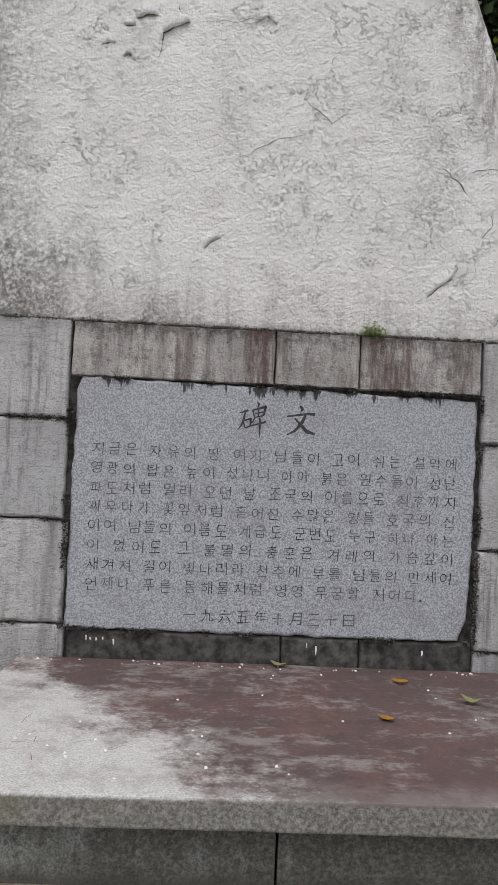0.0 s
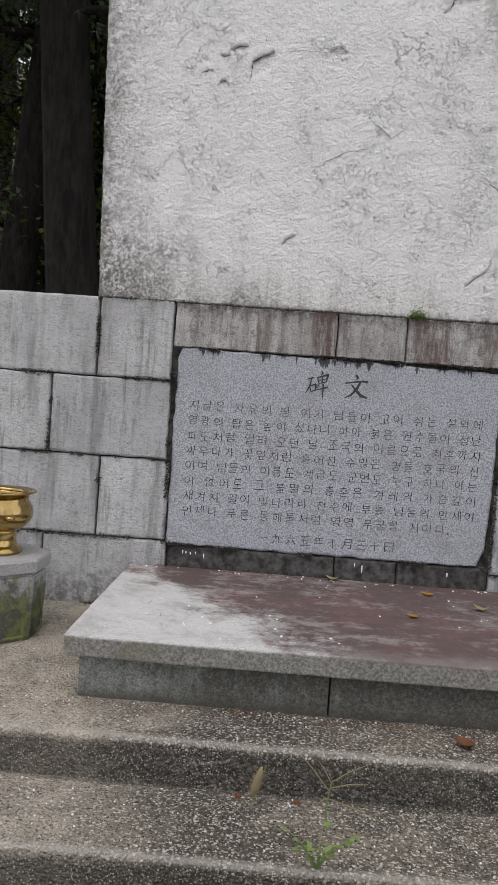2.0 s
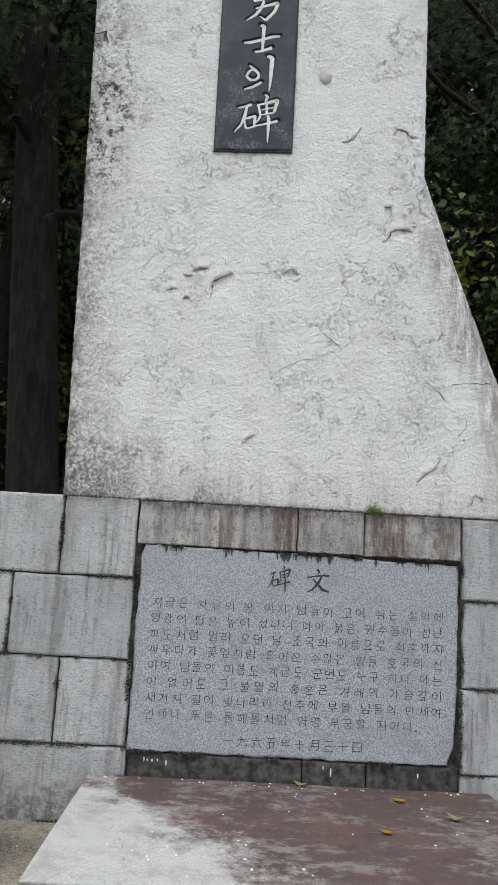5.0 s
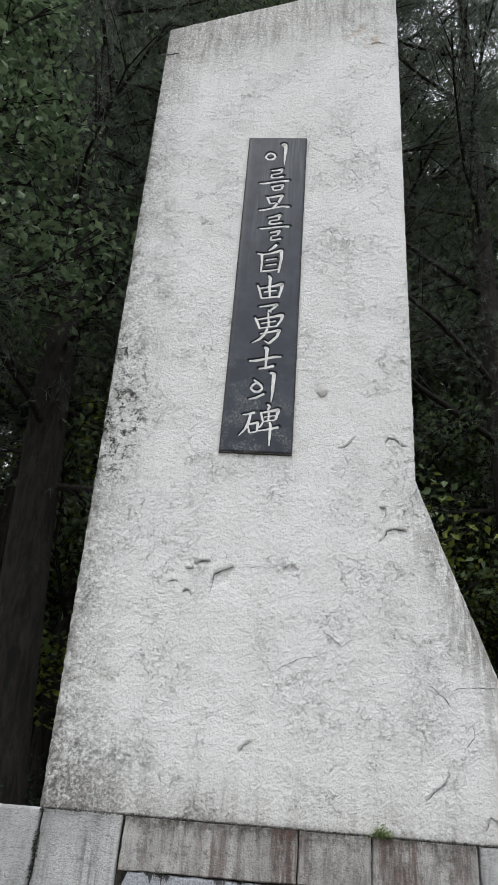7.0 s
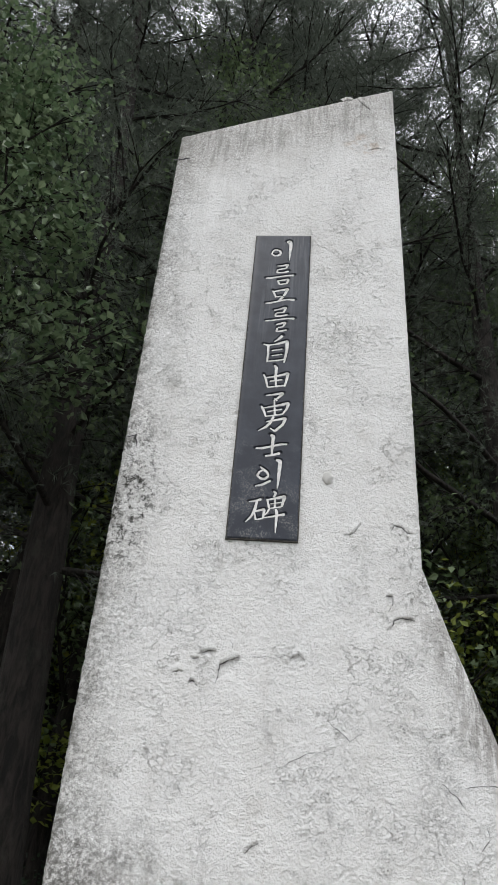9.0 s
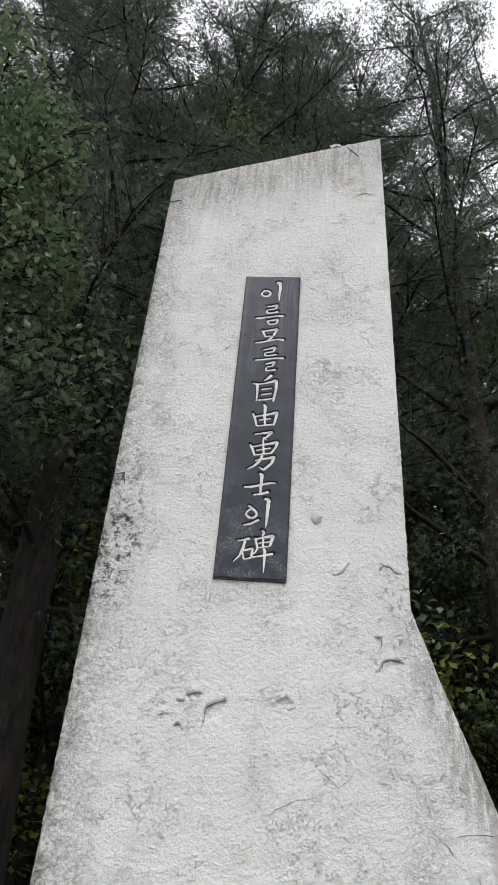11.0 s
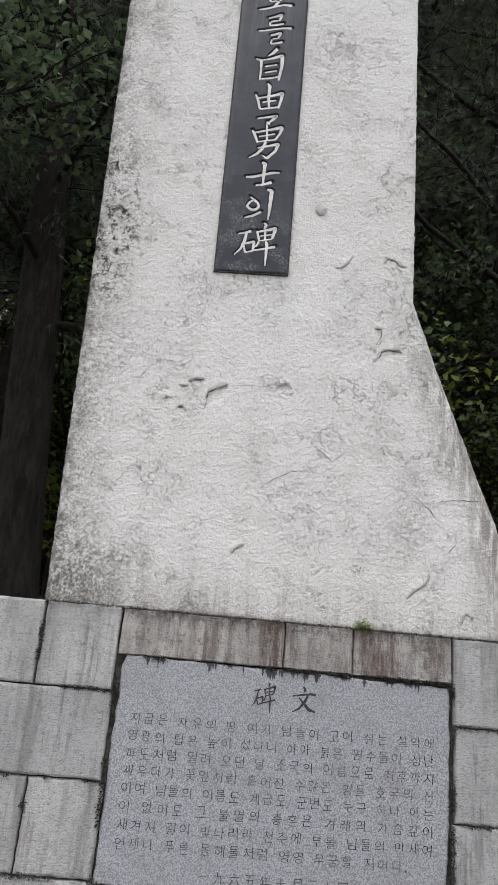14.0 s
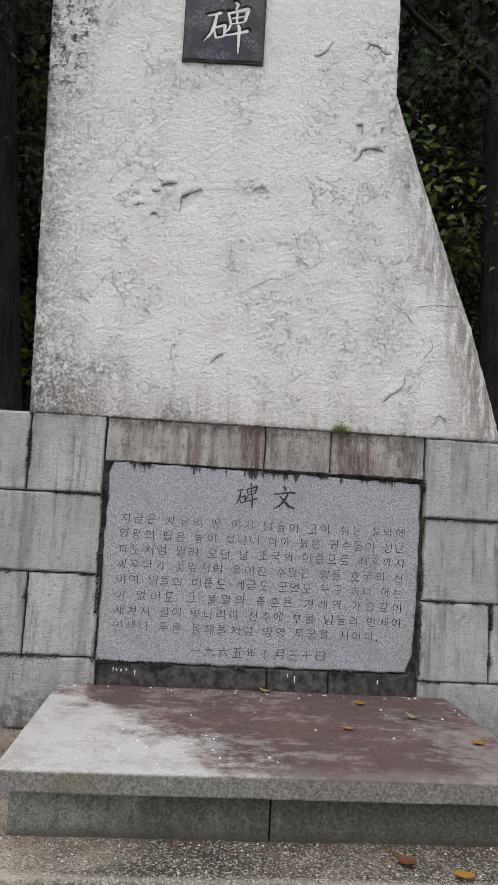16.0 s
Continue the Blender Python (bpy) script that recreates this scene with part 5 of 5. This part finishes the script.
# ---------------------------------------------------------------- loose things
def build_leaf(x, y, z, size, turn, curl, material, label, seed):
    rng = random.Random(seed)
    bm = bmesh.new()
    n = 7
    rows = []
    for i in range(n + 1):
        t = i / n
        w = size * 0.36 * math.sin(math.pi * min(1, t * 0.95 + 0.05)) ** 0.8 * rng.uniform(0.8, 1.15)
        zz = curl * size * (t - 0.45) ** 2 * 2 + 0.002
        rows.append([bm.verts.new((-w, size * (t - 0.5), zz + abs(w) * 0.35)), bm.verts.new((0, size * (t - 0.5), zz)), bm.verts.new((w, size * (t - 0.5), zz + abs(w) * 0.3))])
    for a, b in zip(rows, rows[1:]):
        for i in (0, 1):
            bm.faces.new((a[i], a[i + 1], b[i + 1], b[i]))
    top = bmesh.ops.extrude_face_region(bm, geom=bm.faces[:])
    for v in [g for g in top["geom"] if isinstance(g, bmesh.types.BMVert)]:
        v.co.z += 0.0012
    ob = part("fallen_leaf", bm, material, label="")
    ob.matrix_basis = pose(x, y, z, 0, 0, turn)
    return tagged(ob, label, "leaf", "fallen leaves")


T = 0.4905
for i, (x, y, z, s, turn, curl, m, lab) in enumerate((
        (0.610, -0.045, T, 0.060, 70, 0.5, DULL, "dull tan fallen leaf on the offering table"), (1.041, -0.214, T, 0.062, 80, 0.3, FALLEN, "orange fallen leaf on the offering table"),
        (1.232, -0.423, T, 0.068, 65, 0.6, DULL, "pale olive curled leaf on the offering table"), (0.898, -0.622, T, 0.050, 60, 0.3, FALLEN, "orange fallen leaf on the offering table"),
        (1.398, -0.766, T, 0.060, 85, 0.3, FALLEN, "orange fallen leaf on the offering table"), (0.955, -1.288, PLATFORM_TOP + 0.004, 0.075, 40, 0.4, RED, "red-brown leaf at the foot of the plinth"),
        (1.113, -1.372, PLATFORM_TOP + 0.004, 0.070, 80, 0.3, FALLEN, "orange leaf on the platform edge"), (0.24, -1.46, STEP_TOP + 0.004, 0.03, 10, 0.3, RED, "small brown leaf on the lower step"),
        (0.42, -1.47, STEP_TOP + 0.004, 0.03, 50, 0.3, RED, "small brown leaf on the lower step"))):
    build_leaf(x, y, z, s, turn, curl, m, lab, i)


def build_weed():
    weed = thing("crabgrass", "thin crabgrass stalks with spread finger spikes by the step", "weed", at=(0.50, -1.60, STEP_TOP))
    root = Vector((0, 0, -0.004))
    fork = Vector((0.0, -0.02, 0.155))
    v, f = tube([root, Vector((-0.01, -0.01, 0.08)), fork], [0.003, 0.0025, 0.002], 5)
    part("stalk", raw("stalk", v, f), GRASS, weed)
    for low, tip in ((0.125, (-0.105, -0.02, 0.240)), (0.155, (-0.042, -0.02, 0.215)), (0.155, (0.098, -0.02, 0.215)), (0.138, (0.100, -0.02, 0.158)), (0.105, (0.150, -0.03, 0.058)), (0.105, (-0.03, -0.02, 0.095))):
        tip, stem = Vector(tip), Vector((-0.002, -0.02 * low / 0.155, low))
        v, f = tube([stem, stem.lerp(tip, 0.5) + Vector((0, 0, 0.005)), tip], [0.0016, 0.0018, 0.0008], 4)
        part("spike", raw("spike", v, f), STRAW, weed)
    low = thing("green_weed", "small fresh green weed growing at the step edge", "weed", at=(0.46, -1.765, STEP_TOP - 0.006))
    rng = random.Random(2)
    for k in range(16):
        a, l = rng.uniform(0, 6.28), rng.uniform(0.03, 0.11)
        top = Vector((math.cos(a) * l * 0.8, math.sin(a) * l * 0.35 - 0.012, 0.02 + l * 0.85))
        v, f = tube([Vector((0, 0, -0.002)), top * 0.5 + Vector((0, 0, 0.012)), top], [0.0015, 0.0012, 0.0008], 4)
        part("stalk", raw("stalk", v, f), GRASS, low)
        for q in range(2):
            b = a + rng.uniform(-1.4, 1.4)
            d, s = Vector((math.cos(b), math.sin(b) * 0.6, rng.uniform(-0.2, 0.5))) * rng.uniform(0.018, 0.034), Vector((-math.sin(b), math.cos(b), rng.uniform(-0.3, 0.3))) * 0.008
            part("leaf", raw("leaf", [top, top + d * 0.45 + s, top + d, top + d * 0.45 - s], [(0, 1, 2), (0, 2, 3)]), GRASS, low)
    fox = thing("foxtail", "furry tan foxtail seed head before the step", "weed", at=(0.285, -1.50, STEP_TOP))
    v, f = tube([Vector((0, 0, -0.005)), Vector((0, 0, 0.03)), Vector((0.004, 0, 0.05))], [0.002, 0.002, 0.0015], 5)
    part("stalk", raw("stalk", v, f), GRASS, fox)
    bm = lathe([(0.002, 0.035), (0.010, 0.045), (0.013, 0.07), (0.011, 0.10), (0.004, 0.122), (0.0, 0.125)], 12)
    for p in bm.verts:
        p.co.x += (p.co.z - 0.03) * 0.22
    part("seed_head", bm, STRAW, fox, smooth=True)
    vs, fs = [], []
    for k in range(220):
        a, z = rng.uniform(0, 6.28), rng.uniform(0.04, 0.12)
        b = Vector((0.011 * math.cos(a) + (z - 0.03) * 0.22, 0.011 * math.sin(a), z))
        e = b + Vector((0.012 * math.cos(a), 0.012 * math.sin(a), 0.010))
        i = len(vs)
        vs += [b, b + Vector((0, 0, 0.0016)), e]
        fs.append((i, i + 1, i + 2))
    part("bristles", raw("bristles", vs, fs), STRAW, fox)


build_weed()


def scatter_litter():
    """Grit, chips and pine needles too many to count."""
    rng = random.Random(12)
    verts, faces = [], []
    cube = [(-1, -1, 0), (1, -1, 0), (1, 1, 0), (-1, 1, 0), (-0.6, -0.6, 1), (0.6, -0.6, 1), (0.6, 0.6, 1), (-0.6, 0.6, 1)]
    quads = [(4, 5, 6, 7), (0, 1, 5, 4), (1, 2, 6, 5), (2, 3, 7, 6), (3, 0, 4, 7)]
    def chip(x, y, z, s):
        k = len(verts)
        a = rng.uniform(0, 6.28)
        for px, py, pz in cube:
            px, py = px * rng.uniform(0.6, 1.2), py * rng.uniform(0.6, 1.2)
            verts.append((x + s * (px * math.cos(a) - py * math.sin(a)), y + s * (px * math.sin(a) + py * math.cos(a)), z + s * pz * rng.uniform(0.6, 1.2)))
        faces.extend([tuple(k + q for q in f) for f in quads])
    for i in range(70):
        chip(rng.uniform(-0.35, 1.5), rng.choice((rng.uniform(-1.15, -0.03), rng.uniform(-0.09, -0.03))), 0.489, rng.uniform(0.002, 0.005))
    for i in range(160):
        chip(rng.uniform(-1.6, 2.2), rng.choice((rng.uniform(-1.40, -1.16), rng.uniform(-1.22, -1.15))), PLATFORM_TOP, rng.uniform(0.0015, 0.0038))
    for i in range(60):
        chip(rng.uniform(-1.6, -0.45), rng.uniform(-1.3, -0.02), PLATFORM_TOP, rng.uniform(0.002, 0.005))
    for i in range(200):
        chip(rng.uniform(-1.2, 2.0), rng.uniform(-1.76, -1.44), STEP_TOP, rng.uniform(0.0015, 0.0035))
    grit = part("grit", raw("grit", verts, faces), CHALK)
    tagged(grit, "scattered pale grit and stone chips", "grit", kind="stuff")
    verts, faces = [], []
    def straw(x, y, z, l):
        a = rng.uniform(-0.6, 0.6) + rng.choice((0, 0, 1.5))
        k = len(verts)
        dx, dy = math.cos(a) * l / 2, math.sin(a) * l / 2
        nx, ny = -math.sin(a) * 0.0009, math.cos(a) * 0.0009
        verts.extend([(x - dx - nx, y - dy - ny, z), (x - dx + nx, y - dy + ny, z), (x + nx, y + ny, z + 0.004), (x - nx, y - ny, z + 0.004), (x + dx, y + dy, z + 0.001)])
        faces.extend([(k, k + 1, k + 2, k + 3), (k + 3, k + 2, k + 4)])
    for i in range(150):
        straw(rng.uniform(-0.4, 1.6), rng.uniform(-1.24, -1.15), PLATFORM_TOP + 0.004, rng.uniform(0.03, 0.09))
    for i in range(45):
        straw(rng.uniform(-0.3, 1.5), rng.uniform(-1.1, -0.04), 0.492, rng.uniform(0.03, 0.08))
    dry = part("pine_needle_litter", raw("pine_needle_litter", verts, faces), RED)
    tagged(dry, "dry brown pine needles along the plinth", "needles", kind="stuff")
    # small green and black growth on the ledge
    nr = np.random.default_rng(4)
    c = np.stack((0.93 + nr.normal(size=260) * 0.022, -0.012 + nr.normal(size=260) * 0.006, 1.80 + np.abs(nr.normal(size=260)) * 0.02), 1)
    moss = part("moss_tuft", leaf_mesh("moss_tuft", c, 0.016, nr, narrow=0.3), GRASS)
    tagged(moss, "small tuft of moss on the ledge", "moss", kind="stuff")
    c = np.stack((nr.uniform(-0.62, 1.75, 1500), -0.008 + nr.normal(size=1500) * 0.004, 1.799 + np.abs(nr.normal(size=1500)) * 0.004), 1)
    lich = part("ledge_moss", leaf_mesh("ledge_moss", c, 0.010, nr, narrow=0.4), MORTAR)
    tagged(lich, "dark dry moss along the ledge under the plaster", "moss", kind="stuff")


scatter_litter()


# ---------------------------------------------------------------- the stone wall, block by block
def rough_block(x0, x1, z0, z1, y, soft=1.0):
    # a dressed block whose arrises are chipped and worn
    loop = []
    for (ax, az), (bx, bz) in (((x0, z0), (x1, z0)), ((x1, z0), (x1, z1)), ((x1, z1), (x0, z1)), ((x0, z1), (x0, z0))):
        n = max(3, int(math.hypot(bx - ax, bz - az) / 0.028))
        loop += [(ax + (bx - ax) * i / n, az + (bz - az) * i / n) for i in range(n)]
    cx, cz, n = (x0 + x1) / 2, (z0 + z1) / 2, len(loop)
    verts = []
    for inset, depth in ((0.0, 0.16), (0.0, 0.013), (0.004, 0.004), (0.011, 0.0)):
        for x, z in loop:
            e = noise.noise_vector((x * 19, y * 30, z * 19)) * 0.0035 + noise.noise_vector((x * 60, 2, z * 60)) * 0.0025
            worn = soft * (1 + 1.6 * max(0.0, noise.noise((x * 11, 7, z * 11))))
            verts.append((x + e.x + math.copysign(min(inset * worn, abs(cx - x)), cx - x), y + depth, z + e.z + math.copysign(min(inset * worn, abs(cz - z)), cz - z)))
    faces = [(k * n + i, k * n + (i + 1) % n, (k + 1) * n + (i + 1) % n, (k + 1) * n + i) for k in range(3) for i in range(n)]
    faces.append(tuple(3 * n + i for i in range(n)))
    return raw("block", verts, faces)


def build_wall():
    me = finish(box(-3.8, 4.4, 0.034, 0.86, 0.2, 1.785), "wall")
    wall = part("wall_south", me, MORTAR)
    tagged(wall, "coursed grey granite block wall under the tower", "wall", kind="structure")
    c0, c1, c2, c3, c4 = 1.806, 1.409, 1.014, 0.609, 0.235
    g = 0.007
    blocks = []
    def row(z0, z1, cuts):
        for a, b in zip(cuts, cuts[1:]):
            blocks.append((a + g * 0.6, b - g * 0.6, z0 + g * 0.5, z1 - g * 0.5))
    row(c1, c0, (-3.8, -3.05, -2.45, -1.85, -1.26, -0.630, -0.256))
    row(c2, c1, (-3.8, -3.30, -2.72, -2.10, -1.44, -0.850, -0.250))
    row(c3, c2, (-3.8, -3.10, -2.55, -1.95, -1.20, -0.586, -0.232))
    row(c4, c3, (-3.8, -3.25, -2.60, -2.00, -1.46, -0.850, -0.222))
    row(1.385, 1.800, (1.388, 2.02, 2.62, 3.25, 3.80, 4.4))
    row(0.962, 1.385, (1.394, 2.10, 2.75, 3.35, 4.4))
    row(0.562, 0.962, (1.385, 1.757, 2.35, 2.95, 3.6, 4.4))
    row(c4, 0.562, (1.385, 1.95, 2.55, 3.15, 3.8, 4.4))
    rng = random.Random(7)
    for i, (a, b, z0, z1) in enumerate(blocks):
        d = rng.uniform(-0.004, 0.003)
        part("stone_block", rough_block(a, b, z0, z1, d), BLOCK, wall)
    for a, b in ((-0.250, 0.548), (0.552, 0.888), (0.892, 1.380)):
        part("lintel_stone", rough_block(a, b, 1.582, 1.798, -0.002, 0.4), LINTEL, wall, "stained granite lintel stone")
    for a, b in ((-0.214, 0.62), (0.625, 0.93), (0.935, 1.380)):
        part("sill_stone", rough_block(a, b, 0.240, 0.592, 0.004), FOOTSTONE, wall, "blackened narrow sill stone")


build_wall()


def joint_moss():
    """Black moss and crumbs that grow out of the wall's joints in broken runs."""
    nr = np.random.default_rng(21)
    spots = []
    def run(ax, az, bx, bz, dense):
        l = math.hypot(bx - ax, bz - az)
        for _ in range(int(l * dense)):
            t = nr.random()
            x, z = ax + (bx - ax) * t, az + (bz - az) * t
            if noise.noise((x * 6, 4, z * 6)) + 0.5 * noise.noise((x * 23, 4, z * 23)) > 0.05:
                spots.append((x + nr.normal() * 0.005, -0.002 + nr.normal() * 0.003, z + nr.normal() * 0.005))
    for z in (1.409, 1.014, 0.609):
        run(-1.6, z, -0.23, z, 900)
    for x, z0, z1 in ((-0.630, 1.409, 1.80), (-0.850, 1.014, 1.409), (-0.586, 0.609, 1.014), (-1.20, 0.609, 1.014), (-1.26, 1.409, 1.80)):
        run(x, z0, x, z1, 1100)
    for z in (1.385, 0.962, 0.562):
        run(1.39, z, 2.1, z, 900)
    run(1.757, 0.562, 1.757, 0.962, 1500)
    for (ax, az), (bx, bz) in (((-0.238, 0.60), (-0.246, 1.575)), ((1.383, 0.60), (1.385, 1.575)), ((-0.25, 1.578), (1.38, 1.578)), ((-0.22, 0.597), (1.36, 0.597))):
        run(ax, az, bx, bz, 1300)
    run(-1.6, 0.265, -0.35, 0.265, 1500)
    ob = part("joint_moss", leaf_mesh("joint_moss", np.array(spots), 0.011, nr, narrow=0.7), MORTAR)
    tagged(ob, "black moss and crumbs growing in the wall joints", "moss", kind="stuff")
    wall = bpy.data.objects["wall_south"]
    rng = random.Random(9)
    for x in (-0.137, -0.121, -0.098, -0.073, -0.031, 0.724, 0.761, 1.182):
        w, h = rng.uniform(0.002, 0.0045), rng.uniform(0.012, 0.04)
        z = 0.575 - rng.uniform(0, 0.02)
        verts = [(x - w, 0.0025, z), (x + w * 0.8, 0.0025, z), (x + w, 0.0022, z - h * 0.5), (x + w * 0.2, 0.0025, z - h), (x - w * 0.4, 0.0025, z - h * 0.8)]
        part("lime_drip", raw("lime_drip", verts, [(0, 1, 2, 3, 4)]), CHALK, wall, "white lime drip on the sill")


joint_moss()
